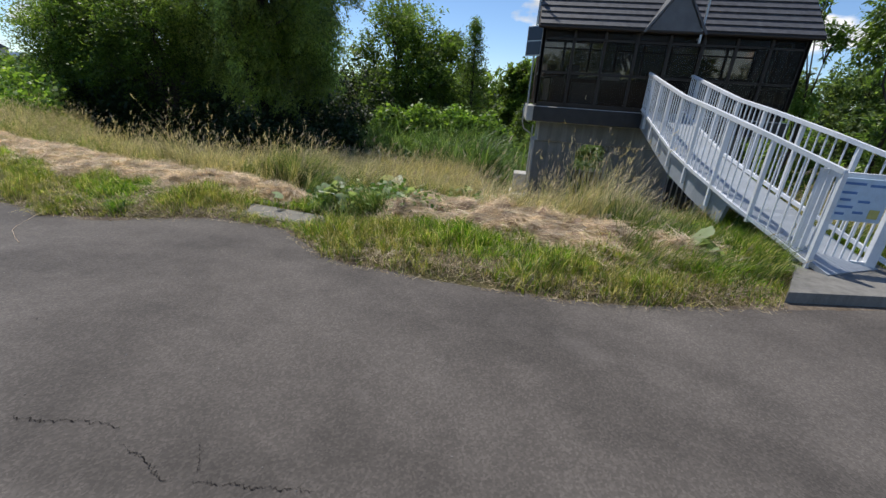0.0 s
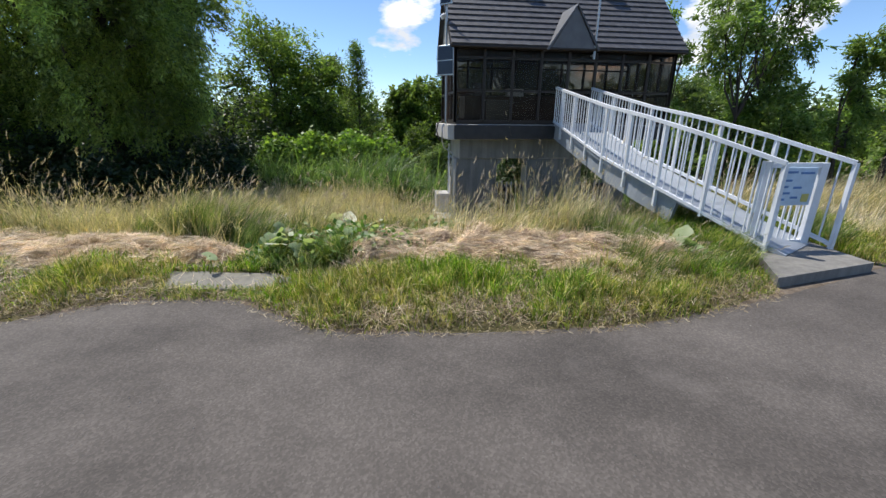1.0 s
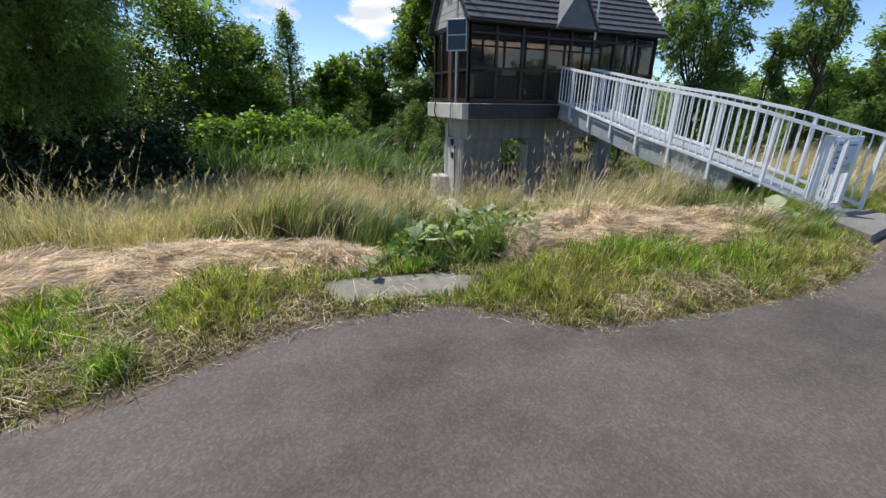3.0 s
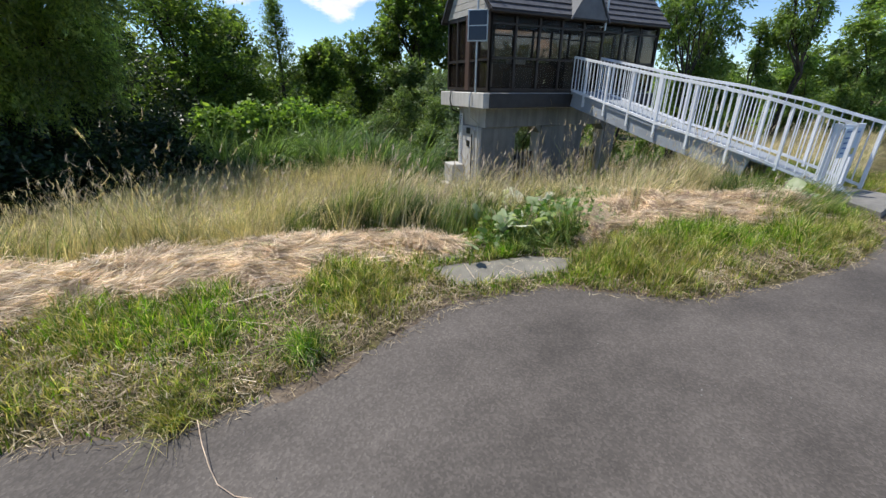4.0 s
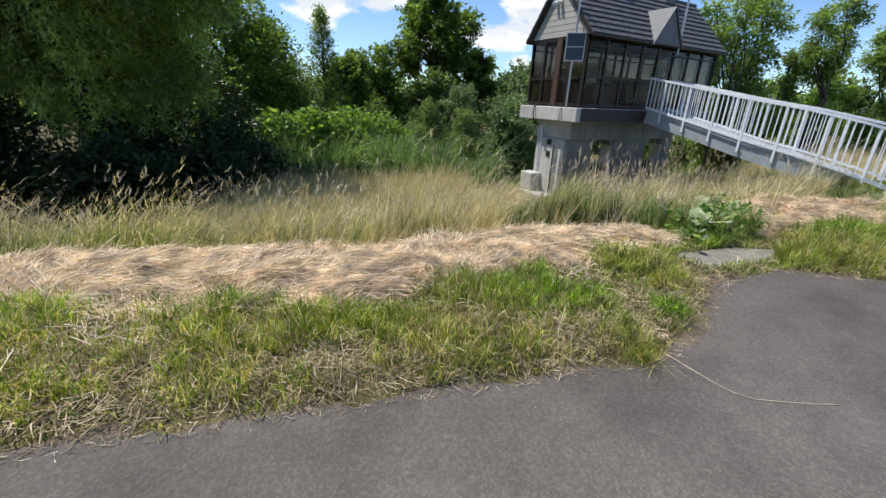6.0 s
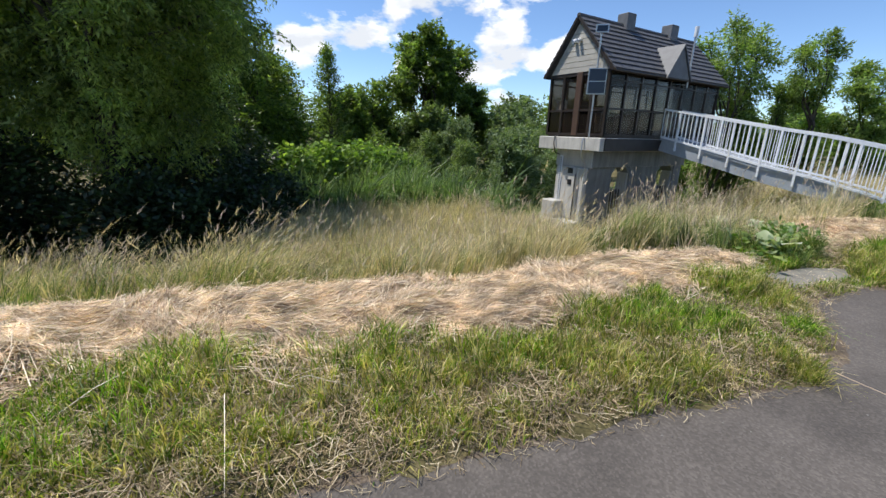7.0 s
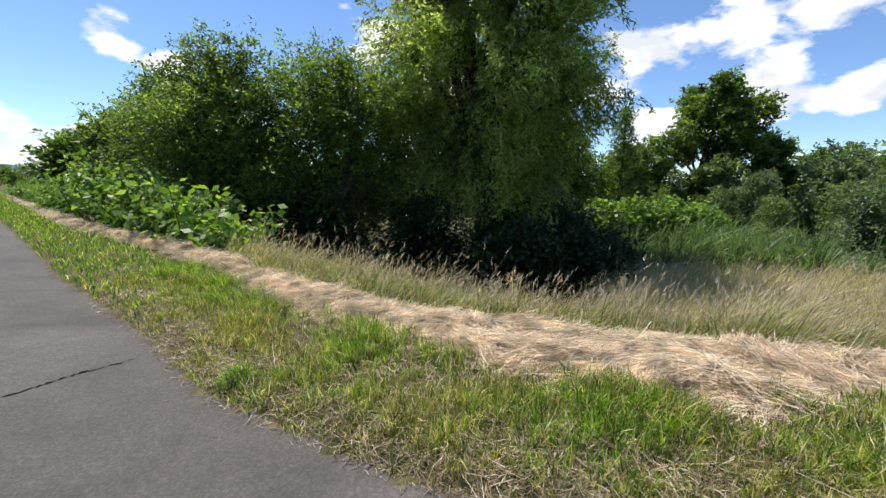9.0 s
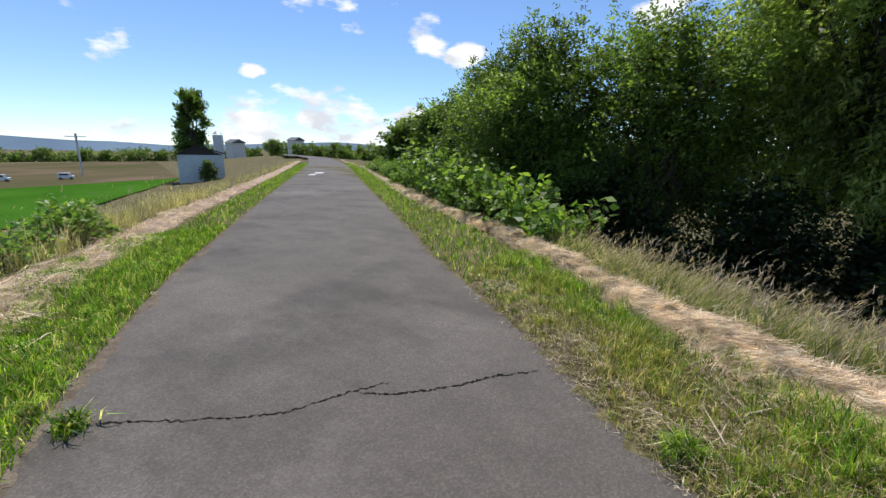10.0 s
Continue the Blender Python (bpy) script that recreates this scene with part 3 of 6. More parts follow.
def footbridge():
    br = empty("footbridge")
    tagged(br, "white-railed footbridge rising from the path to the house", "bridge")
    yy = np.linspace(BR_Y[0], BR_Y[-1], 40)
    for right in (False, True):
        side = [(y, *bridge_at(y, right)) for y in yy]
        inset = 0.06 if not right else -0.06
        part("handrail", sweep([(x, y, t) for y, x, lo, t in side], 0.055, 0.045), WHITE, br, "white painted handrail")
        part("lower_rail", sweep([(x, y, lo) for y, x, lo, t in side], 0.045, 0.04), WHITE, br)
        part("girder", sweep([(x + inset, y, lo - 0.21) for y, x, lo, t in side if y > 4.4], 0.05, 0.30), GREY_STEEL, br, "grey-blue steel girder")
        n = 46
        for k in range(n + 1):
            y = BR_Y[0] + (BR_Y[-1] - BR_Y[0]) * k / n
            x, lo, hi = bridge_at(y, right)
            post = k % 6 == 0
            w = 0.042 if post else 0.014
            if post:
                part("post", block(bmesh.new(), (x - w / 2, y - w / 2, lo - (0.26 if y > 4.4 else 0.06)), (x + w / 2, y + w / 2, hi)), WHITE, br)
            else:
                part("baluster", block(bmesh.new(), (x - w / 2, y - w / 2, lo), (x + w / 2, y + w / 2, hi)), WHITE, br)
    mid = [((bridge_at(y)[0] + bridge_at(y, True)[0]) / 2, y, bridge_at(y)[1] - 0.06) for y in yy]
    part("walkway", sweep(mid, 0.78, 0.05), GREY_STEEL, br)
    # gate across the bridge a step behind its end
    gy = 3.66
    xl, lo, hi = bridge_at(gy)
    xr, _, _ = bridge_at(gy, True)
    gate = part("gate", block(bmesh.new(), (xr - 0.12, gy - 0.03, lo - 0.28), (xr - 0.02, gy + 0.03, hi - 0.08), 0.004), WHITE, br, "white gate with bars")
    part("gate_post", block(bmesh.new(), (xl + 0.02, gy - 0.03, lo - 0.28), (xl + 0.12, gy + 0.03, hi - 0.06), 0.004), WHITE, gate)
    part("top_bar", block(bmesh.new(), (xl + 0.1, gy - 0.025, hi - 0.13), (xr - 0.1, gy + 0.025, hi - 0.08)), WHITE, gate)
    part("bottom_bar", block(bmesh.new(), (xl + 0.1, gy - 0.02, lo - 0.1), (xr - 0.1, gy + 0.02, lo - 0.06)), WHITE, gate)
    for k in range(1, 8):
        x = xl + 0.1 + (xr - xl - 0.2) * k / 8
        part("gate_bar", block(bmesh.new(), (x - 0.008, gy - 0.008, lo - 0.08), (x + 0.008, gy + 0.008, hi - 0.1)), WHITE, gate)
    return br


footbridge()
CURB = concrete_material("worn_step_concrete", (0.25, 0.24, 0.22), 0.7)
slab = empty("bridge_step")
tagged(slab, "low grey concrete step at the foot of the footbridge", "step", kind="structure")
part("step_slab", prism(bmesh.new(), [(4.45, 2.74), (5.85, 3.0), (6.0, 4.4), (4.78, 4.3), (4.95, 3.5)], 2, -0.25, 0.11), CURB, slab)

# ---------------------------------------------------------------- hay, grass and trees


def blades(name, root, height, lean, width, mat, bend=0.5, parent=None, label="", simple=False):
    """Many bent blades: each a strip of two quads. root (n,3), height (n), lean (n,2) sideways share, width (n)."""
    n = len(root)
    ang = rng.uniform(0, np.pi, n)
    side = np.stack([np.cos(ang), np.sin(ang), 0 * ang], 1) * (width / 2)[:, None]
    ln = np.concatenate([lean, np.zeros((n, 1))], 1) * height[:, None]
    mid = root + ln * (0.25 + 0.2 * (1 - bend)) + np.stack([0 * ang, 0 * ang, height * 0.55], 1)
    tip = root + ln + np.stack([0 * ang, 0 * ang, height * np.sqrt(np.clip(1 - (lean ** 2).sum(1) * 0.6, 0.15, 1))], 1)
    if simple:
        v = np.stack([root - side, root + side, tip], 1).reshape(-1, 3)
        return mesh_from(name, v, (np.arange(n) * 3)[:, None] + [0, 1, 2], mat, parent, label)
    v = np.stack([root - side, root + side, mid - side * 0.8, mid + side * 0.8, tip], 1).reshape(-1, 3)
    b = (np.arange(n) * 5)[:, None]
    f = np.concatenate([b + [0, 1, 3], b + [0, 3, 2], b + [2, 3, 4]], 0)
    return mesh_from(name, v, f, mat, parent, label)


def strands(name, pos, way, length, width, mat, parent=None, label=""):
    """Loose straws: flat slivers with a slight kink."""
    n = len(pos)
    way = way / np.linalg.norm(way, axis=1)[:, None]
    up = np.tile([0, 0, 1.0], (n, 1)) + rng.normal(0, 0.5, (n, 3))
    side = np.cross(way, up)
    side /= np.linalg.norm(side, axis=1)[:, None] + 1e-9
    side *= (width / 2)[:, None]
    half = way * (length / 2)[:, None]
    mid = pos + rng.normal(0, 0.06, (n, 3)) * length[:, None]
    v = np.stack([pos - half - side, pos - half + side, mid - side, mid + side, pos + half], 1).reshape(-1, 3)
    b = (np.arange(n) * 5)[:, None]
    return mesh_from(name, v, np.concatenate([b + [0, 1, 3], b + [0, 3, 2], b + [2, 3, 4]], 0), mat, parent, label)


def tube(points, radii, seg=7):
    """Corners and faces of a tapered limb through points."""
    points = np.asarray(points, float)
    vs, fs = [], []
    for i, p in enumerate(points):
        d = points[min(i + 1, len(points) - 1)] - points[max(i - 1, 0)]
        d /= np.linalg.norm(d) + 1e-9
        a = np.cross(d, [0.3, 0.9, 0.1]); a /= np.linalg.norm(a)
        b = np.cross(d, a)
        for k in range(seg):
            w = 2 * np.pi * k / seg
            vs.append(p + radii[i] * (np.cos(w) * a + np.sin(w) * b))
    for i in range(len(points) - 1):
        for k in range(seg):
            j = (k + 1) % seg
            fs.append((i * seg + k, i * seg + j, (i + 1) * seg + j, (i + 1) * seg + k))
    return np.array(vs), np.array(fs)


def leaves(name, centres, spread, per, size, mat, parent, droop=0.0, aspect=0.45, label="", spray=0.0):
    """Leaf clumps round centres, or leafy twigs of length spray that leave the crown outwards; pointed leaves, turned at random."""
    n = len(centres) * per
    c = np.repeat(centres, per, 0) + rng.normal(0, 1, (n, 3)) * np.repeat(spread, per)[:, None]
    d = rng.normal(0, 1, (n, 3)) * [1, 1, 0.6]
    d[:, 2] -= droop
    if spray:
        out = centres - centres.mean(0)
        out /= np.linalg.norm(out, axis=1)[:, None] + 1e-9
        axis = out * 0.75 + rng.normal(0, 0.45, out.shape) + [0, 0, 0.15 - 1.3 * droop]
        axis /= np.linalg.norm(axis, axis=1)[:, None]
        axis = np.repeat(axis * (spray * rng.uniform(0.6, 1.3, len(centres)))[:, None], per, 0)
        s = rng.uniform(-0.25, 1, (n, 1))
        c = np.repeat(centres, per, 0) + axis * s - [0, 0, 0.18 * spray] * np.maximum(s, 0) ** 2 + rng.normal(0, 1, (n, 3)) * np.repeat(spread, per)[:, None] * (0.62 - 0.35 * s)
        d += axis / (np.linalg.norm(axis, axis=1)[:, None]) * 0.9
    d /= np.linalg.norm(d, axis=1)[:, None]
    s = np.cross(d, rng.normal(0, 0.75, (n, 3)) + [0, 0, 1.0])
    s /= np.linalg.norm(s, axis=1)[:, None] + 1e-9
    L = size * rng.uniform(0.6, 1.3, n)[:, None]
    if size >= 0.19 or aspect < 0.3:
        v = np.stack([c - s * L * aspect * 0.7, c + s * L * aspect * 0.7, c + d * L], 1).reshape(-1, 3)
        return mesh_from(name, v, (np.arange(n) * 3)[:, None] + [0, 1, 2], mat, parent, label)
    v = np.stack([c, c + d * L * 0.45 + s * L * aspect * 0.5, c + d * L, c + d * L * 0.45 - s * L * aspect * 0.5], 1).reshape(-1, 3)
    return mesh_from(name, v, (np.arange(n) * 4)[:, None] + [0, 1, 2, 3], mat, parent, label)


def tree(name, base, blobs, label, mat, clumps=700, per=22, size=0.13, spread=0.22, trunk_r=0.16, droop=0.2, aspect=0.45, category="tree", stems=1, base_z=None, spray=None):
    """A tree: trunk and limbs to every crown mass, and a crown of leaf clumps. blobs: (x, y, z, rx, ry, rz) relative to the base."""
    bz = float(ground_z(base[0], base[1])) if base_z is None else base_z
    top = empty(name)
    tagged(top, label, category)
    foot = np.array([base[0], base[1], bz - 0.05])
    blobs = np.array(blobs, float)
    vs, fs, off = [], [], 0
    zmid = np.median(blobs[:, 2])

    def add(pts, rad):
        nonlocal off
        v, f = tube(pts, rad)
        vs.append(v); fs.append(f + off); off += len(v)
    for k in range(stems):
        lean = rng.normal(0, 0.25 if stems > 1 else 0.08, 2) * zmid * 0.5
        fork = foot + [lean[0], lean[1], zmid * 0.55]
        add([foot + [rng.normal(0, 0.1), rng.normal(0, 0.1), 0], (foot + fork) / 2 + rng.normal(0, 0.06, 3), fork], [trunk_r, trunk_r * 0.8, trunk_r * 0.62])
        for b in blobs[k::stems]:
            end = foot + b[:3]
            m = (fork + end) / 2 + rng.normal(0, 0.15, 3)
            add([fork, m, end], [trunk_r * 0.5, trunk_r * 0.32, trunk_r * 0.1])
            for _ in range(5):
                u = rng.normal(0, 1, 3); u /= np.linalg.norm(u)
                tip = end + u * b[3:6] * 0.9
                add([end * 0.6 + m * 0.4, (end + tip) / 2 + rng.normal(0, 0.08, 3), tip], [trunk_r * 0.2, trunk_r * 0.12, trunk_r * 0.03])
    mesh_from("trunk", np.concatenate(vs), np.concatenate(fs), BARK, top, smooth=True)
    vol = blobs[:, 3] * blobs[:, 4] * blobs[:, 5]
    share = (vol ** 0.67) / (vol ** 0.67).sum()
    cs = []
    for b, s in zip(blobs, share):
        n = max(6, int(clumps * s))
        u = rng.normal(0, 1, (n, 3)); u /= np.linalg.norm(u, axis=1)[:, None]
        r = rng.uniform(0.25, 1.0, n) ** 0.5
        r *= 1 + 0.22 * np.sin(u[:, 0] * 5 + b[0]) * np.sin(u[:, 2] * 6 + b[1]) + 0.10 * rng.normal(0, 1, n)
        cs.append(foot + b[:3] + u * r[:, None] * b[3:6])
    cs = np.concatenate(cs)
    cs = cs[cs[:, 2] > ground_z(cs[:, 0], cs[:, 1]) + 0.05]
    leaves("crown", cs, rng.uniform(0.5, 1.4, len(cs)) * spread, per, size, mat, top, droop, aspect, spray=3.0 * spread if spray is None else spray)
    return top


def grow(name, base, r, z_low, z_top, label, mat, n_blobs=14, clumps=1200, per=22, size=0.14, spread=0.25, trunk_r=0.16, droop=0.2, aspect=0.45, stems=2, seed=1, category="tree", flat=0.85, inner=True, lump=(0.34, 0.52), spray=None):
    """A tree placed by its foot, crown radius and the heights between which it is leafy."""
    g = np.random.default_rng(seed)
    bz = float(ground_z(base[0], base[1]))
    blobs = []
    for k in range(n_blobs):
        f = (k + 0.5) / n_blobs
        z = z_low - bz + (z_top - z_low) * (0.08 + 0.84 * f)
        wide = math.sin(math.pi * min(0.83, 0.22 + 0.61 * f)) ** 0.7
        a, q = 2.399 * k + g.uniform(-0.5, 0.5), g.uniform(0.3, 0.72)
        b = r * g.uniform(*lump) * (0.55 + 0.45 * wide)
        blobs.append((r * wide * q * math.cos(a), r * wide * q * math.sin(a), z, b, b, b * flat))
    top = tree(name, base, blobs, label, mat, clumps, per, size, spread, trunk_r, droop, aspect, category, stems, spray=spray)
    if inner:
        foot = np.array([base[0], base[1], bz])
        bl = np.array(blobs)
        k = g.integers(0, len(bl), int(clumps * 0.4))
        u = g.normal(0, 0.36, (len(k), 3))
        c = foot + bl[k, :3] + u * bl[k, 3:6]
        c = c[c[:, 2] > ground_z(c[:, 0], c[:, 1]) + 0.1]
        leaves("inner_foliage", c, np.full(len(c), spread * 0.9), 14, min(size, 0.18), mat, top, droop, 0.5)
    return top


# the big willow over the bank, and the wood beside and behind it
grow("willow_tree", (-7.5, 15.0), 3.8, 0.8, 9.6, "big dark green willow tree leaning over the grassy bank", LEAF_MID, 44, 3400, 58, 0.13, 0.20, 0.2, 0.42, 0.27, 4, 3, lump=(0.21, 0.37), spray=0.65)
grow("broadleaf_tree", (-11.9, 14.6), 2.4, 0.3, 4.5, "dense dark broadleaf tree beside the willow", LEAF_DARK, 24, 1400, 46, 0.10, 0.20, 0.18, 0.2, 0.5, 2, 5)
grow("broadleaf_tree", (-15.2, 14.9), 2.3, 0.3, 4.9, "dark broadleaf tree with a feathery top beside the path", LEAF_DARK, 24, 1400, 46, 0.10, 0.20, 0.18, 0.2, 0.5, 2, 8)
grow("broadleaf_tree", (-18.6, 18.2), 2.0, 0.3, 4.7, "dark broadleaf tree along the levee", LEAF_DARK, 16, 1100, 36, 0.12, 0.22, 0.18, 0.2, 0.5, 2, 9)
grow("broadleaf_tree", (-24.6, 23.8), 1.8, -0.8, 4.2, "dark distant tree along the levee", LEAF_DARK, 12, 900, 18, 0.24, 0.3, 0.16, 0.2, 0.5, 2, 10)
grow("broadleaf_tree", (-34.2, 32.8), 2.0, -0.8, 4.4, "dark far tree along the levee", LEAF_DARK, 12, 700, 16, 0.34, 0.34, 0.16, 0.2, 0.5, 1, 11)
grow("broadleaf_tree", (-4.3, 22.2), 2.7, -1.6, 5.8, "dark tree in the wood behind the willow", LEAF_DARK, 18, 1100, 28, 0.16, 0.22, 0.18, 0.2, 0.5, 2, 12)
grow("broadleaf_tree", (-2.2, 25.2), 1.8, -1.8, 4.9, "dark tree at the edge of the wood", LEAF_DARK, 12, 1000, 22, 0.18, 0.26, 0.14, 0.2, 0.5, 2, 13)
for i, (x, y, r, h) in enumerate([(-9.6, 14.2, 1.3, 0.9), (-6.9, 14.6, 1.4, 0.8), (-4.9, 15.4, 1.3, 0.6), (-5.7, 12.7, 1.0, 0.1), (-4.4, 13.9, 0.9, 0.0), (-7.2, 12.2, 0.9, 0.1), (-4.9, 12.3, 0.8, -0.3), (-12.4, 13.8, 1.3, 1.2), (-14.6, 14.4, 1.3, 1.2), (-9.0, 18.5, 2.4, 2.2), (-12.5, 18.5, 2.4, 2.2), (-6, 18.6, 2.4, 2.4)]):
    grow("undergrowth_shrub", (x, y), r, -1.8, h, "shrub under the trees with deep shade painted into its leaves", LEAF_SHADED, 9, 340, 18, 0.15, 0.2, 0.06, 0.2, 0.5, 3, 30 + i, "shrub")

# a slim young conifer-shaped poplar and the round willow of the flat
def spire():
    top = empty("conifer_tree")
    tagged(top, "slim pointed conifer with upswept thin branches", "tree")
    x, y, z0, z1 = -0.35, 21.6, -2.0, 5.1
    vs, fs, off, cs = [], [], 0, []
    v, f = tube([(x, y, z0), (x + 0.05, y, 2.0), (x, y, z1)], [0.12, 0.07, 0.012]); vs.append(v); fs.append(f); off += len(v)
    for k in range(60):
        t = k / 60
        z = 0.2 + (z1 - 0.5) * t
        ln = 1.0 * (1 - t) ** 0.75 + 0.1
        a = 2.399 * k
        tip = np.array([x + ln * math.cos(a), y + ln * math.sin(a), z + ln * 0.55])
        v, f = tube([(x, y, z), tip], [0.02, 0.005], 4); vs.append(v); fs.append(f + off); off += len(v)
        for q in np.linspace(0.3, 1.0, 7):
            cs.append(np.array([x, y, z]) * (1 - q) + tip * q)
    mesh_from("trunk", np.concatenate(vs), np.concatenate(fs), BARK, top)
    leaves("crown", np.array(cs), np.full(len(cs), 0.09), 20, 0.13, LEAF_DARK, top, -0.3, 0.3)


spire()
grow("round_tree", (9.3, 29.6), 3.4, 3.0, 8.0, "broad round-headed tree standing out of the far hedge", LEAF_DARK, 16, 1000, 28, 0.21, 0.22, 0.22, 0.2, 0.5, 3, 14, flat=0.8, lump=(0.24, 0.36), inner=False)
grow("round_tree", (12.4, 28.2), 1.0, 1.2, 4.6, "small round tree beside the broad tree", LEAF_DARK, 7, 400, 18, 0.26, 0.28, 0.14, 0.2, 0.5, 1, 15)
for i, (x, y, r, h, mt, lb) in enumerate([(4.6, 29.5, 2.2, 4.5, LEAF_DARK, "dark rounded tree on the river flat"), (2.2, 27.0, 1.7, 3.6, LEAF_DARK, "dark rounded tree on the river flat"), (7.8, 27.0, 2.0, 2.8, LEAF_BUSH, "green willow bush on the river flat"),
                                          (9.0, 25.0, 1.2, 2.3, LEAF_GREY, "grey-green willow bush on the river flat"), (6.2, 16.2, 1.0, 1.5, LEAF_GREY, "silvery willow bush beside the pier"),
                                          (11.0, 21.0, 1.4, 2.0, LEAF_BUSH, "green willow bush on the river flat"),
                                          (17.0, 29.0, 3.0, 4.2, LEAF_BUSH, "green tree of the far hedge"), (21.0, 26.0, 3.0, 4.4, LEAF_BUSH, "green tree of the far hedge"), (13.5, 25.0, 2.2, 3.2, LEAF_GREY, "grey-green willow of the far hedge")]):
    grow("river_bush" if h < 3 else "hedge_tree", (x, y), r, -1.7, h, lb, mt, 14, 620, 24, 0.13 if r < 1.5 else 0.21, 0.19, 0.1, 0.2, 0.45, 3, 50 + i, "bush" if h < 3 else "tree")
for i, (x, y, r, h, mt) in enumerate([(4.2, 14.6, 0.7, -0.7, LEAF_GREY), (5.4, 18.6, 0.8, -0.3, LEAF_BUSH), (7.6, 17.6, 1.0, 0.6, LEAF_GREY), (8.6, 15.4, 1.0, 1.3, LEAF_GREY), (3.2, 20.6, 0.9, 0.1, LEAF_BUSH),
                                     (7.2, 21.6, 1.1, 0.9, LEAF_BUSH), (9.8, 18.6, 1.3, 1.6, LEAF_BUSH), (2.7, 23.6, 1.1, 1.2, LEAF_DARK), (6.2, 24.2, 1.1, 1.3, LEAF_BUSH), (3.3, 16.0, 0.6, -0.9, LEAF_BUSH)]):
    grow("river_bush", (x, y), r, -1.9, h, "low rounded bush in the weeds of the river flat", mt, 9, 330, 20, 0.12, 0.15, 0.05, 0.2, 0.45, 3, 400 + i, "bush")
# trees past the house
grow("tall_willow", (10.3, 9.9), 1.45, 2.3, 5.3, "tall airy willow with bare lower limbs past the house", LEAF_AIRY, 18, 620, 26, 0.125, 0.12, 0.06, 0.4, 0.35, 2, 71, inner=False, lump=(0.24, 0.38))
grow("tall_willow", (10.7, 9.5), 1.2, -0.2, 2.4, "lower boughs of a green willow past the house", LEAF_AIRY, 9, 460, 28, 0.125, 0.13, 0.06, 0.4, 0.35, 2, 72)
grow("tall_willow", (8.6, 11.0), 0.7, 0.6, 4.6, "slender willow just behind the house", LEAF_AIRY, 8, 250, 26, 0.12, 0.11, 0.06, 0.4, 0.35, 1, 73, inner=False, lump=(0.24, 0.38))
grow("tall_willow", (13.3, 8.6), 0.85, 2.6, 5.1, "tall slender willow with a thin crown", LEAF_AIRY, 13, 380, 24, 0.125, 0.11, 0.06, 0.4, 0.35, 2, 74, inner=False, lump=(0.24, 0.38))
grow("tall_willow", (12.4, 8.9), 0.34, 0.8, 3.6, "narrow ivy-clad willow stem", LEAF_AIRY, 7, 350, 18, 0.12, 0.12, 0.07, 0.4, 0.35, 1, 75, inner=False, lump=(0.24, 0.38))
grow("tall_willow", (15.6, 7.4), 0.95, -0.6, 4.6, "dense green willow tree past the footbridge", LEAF_AIRY, 12, 700, 26, 0.125, 0.13, 0.06, 0.4, 0.35, 2, 76)
grow("tall_willow", (14.6, 8.8), 0.9, -0.6, 3.0, "green willow bush past the footbridge", LEAF_AIRY, 9, 400, 26, 0.125, 0.13, 0.06, 0.4, 0.35, 2, 77)
for i, (x, y, r, h) in enumerate([(16.2, 12.0, 1.0, 2.4), (13.0, 12.5, 1.0, 1.9), (9.6, 12.2, 1.0, 1.5), (18.5, 8.2, 1.2, 2.4), (20, 11, 1.4, 2.6), (18.2, 5.6, 1.1, 1.7), (12.2, 10.6, 0.9, 1.4)]):
    grow("round_bush", (x, y), r, -1.4, h, "rounded light green bush past the footbridge", LEAF_AIRY, 9, 360, 18, 0.13, 0.15, 0.05, 0.2, 0.4, 3, 80 + i, "bush")
# far belt closing the view over the flat
for i in range(25):
    a = radians(-36 + i * 5.2)
    d = 52 + 9 * math.sin(i * 2.3)
    grow("far_tree", (-4 + d * math.sin(a), 4 + d * math.cos(a)), 3.6 + 0.8 * math.sin(i * 1.7), -2.2, 3.9 + 0.9 * math.sin(i * 1.3), "tree of the far green belt", LEAF_DARK if i % 3 else LEAF_BUSH, 10, 240, 16, 0.42, 0.36, 0.15, 0.2, 0.5, 1, 100 + i, inner=False)

# creeper mound and reeds in front of it
def mound():
    top = empty("creeper_mound")
    tagged(top, "mound of broad-leaved green creeper on the river flat", "creeper")
    cs = []
    for x, y, r, h in ((-3.2, 16.8, 1.3, 0.75), (-1.9, 17.0, 1.4, 0.85), (-0.5, 17.2, 1.5, 0.95), (0.7, 17.4, 1.2, 0.7), (1.4, 17.2, 0.9, 0.2)):
        n = 620
        u = rng.normal(0, 1, (n, 3)); u /= np.linalg.norm(u, axis=1)[:, None]
        u[:, 2] = np.abs(u[:, 2])
        cs.append(np.array([x, y, -2.0]) + u * rng.uniform(0.75, 1.03, n)[:, None] * [r, r, h + 2.0])
    cs = np.concatenate(cs)
    leaves("leaf_cover", cs, np.full(len(cs), 0.11), 16, 0.17, LEAF_LIGHT, top, 0.3, 0.75)
    vs, fs, off = [], [], 0
    for c in cs[::25]:
        v, f = tube([(c[0] * 0.6 - 0.4, c[1] * 0.6 + 6.8, -2.0), c * [1, 1, 0.9]], [0.02, 0.006], 4); vs.append(v); fs.append(f + off); off += len(v)
    mesh_from("stem", np.concatenate(vs), np.concatenate(fs), BARK, top)


mound()


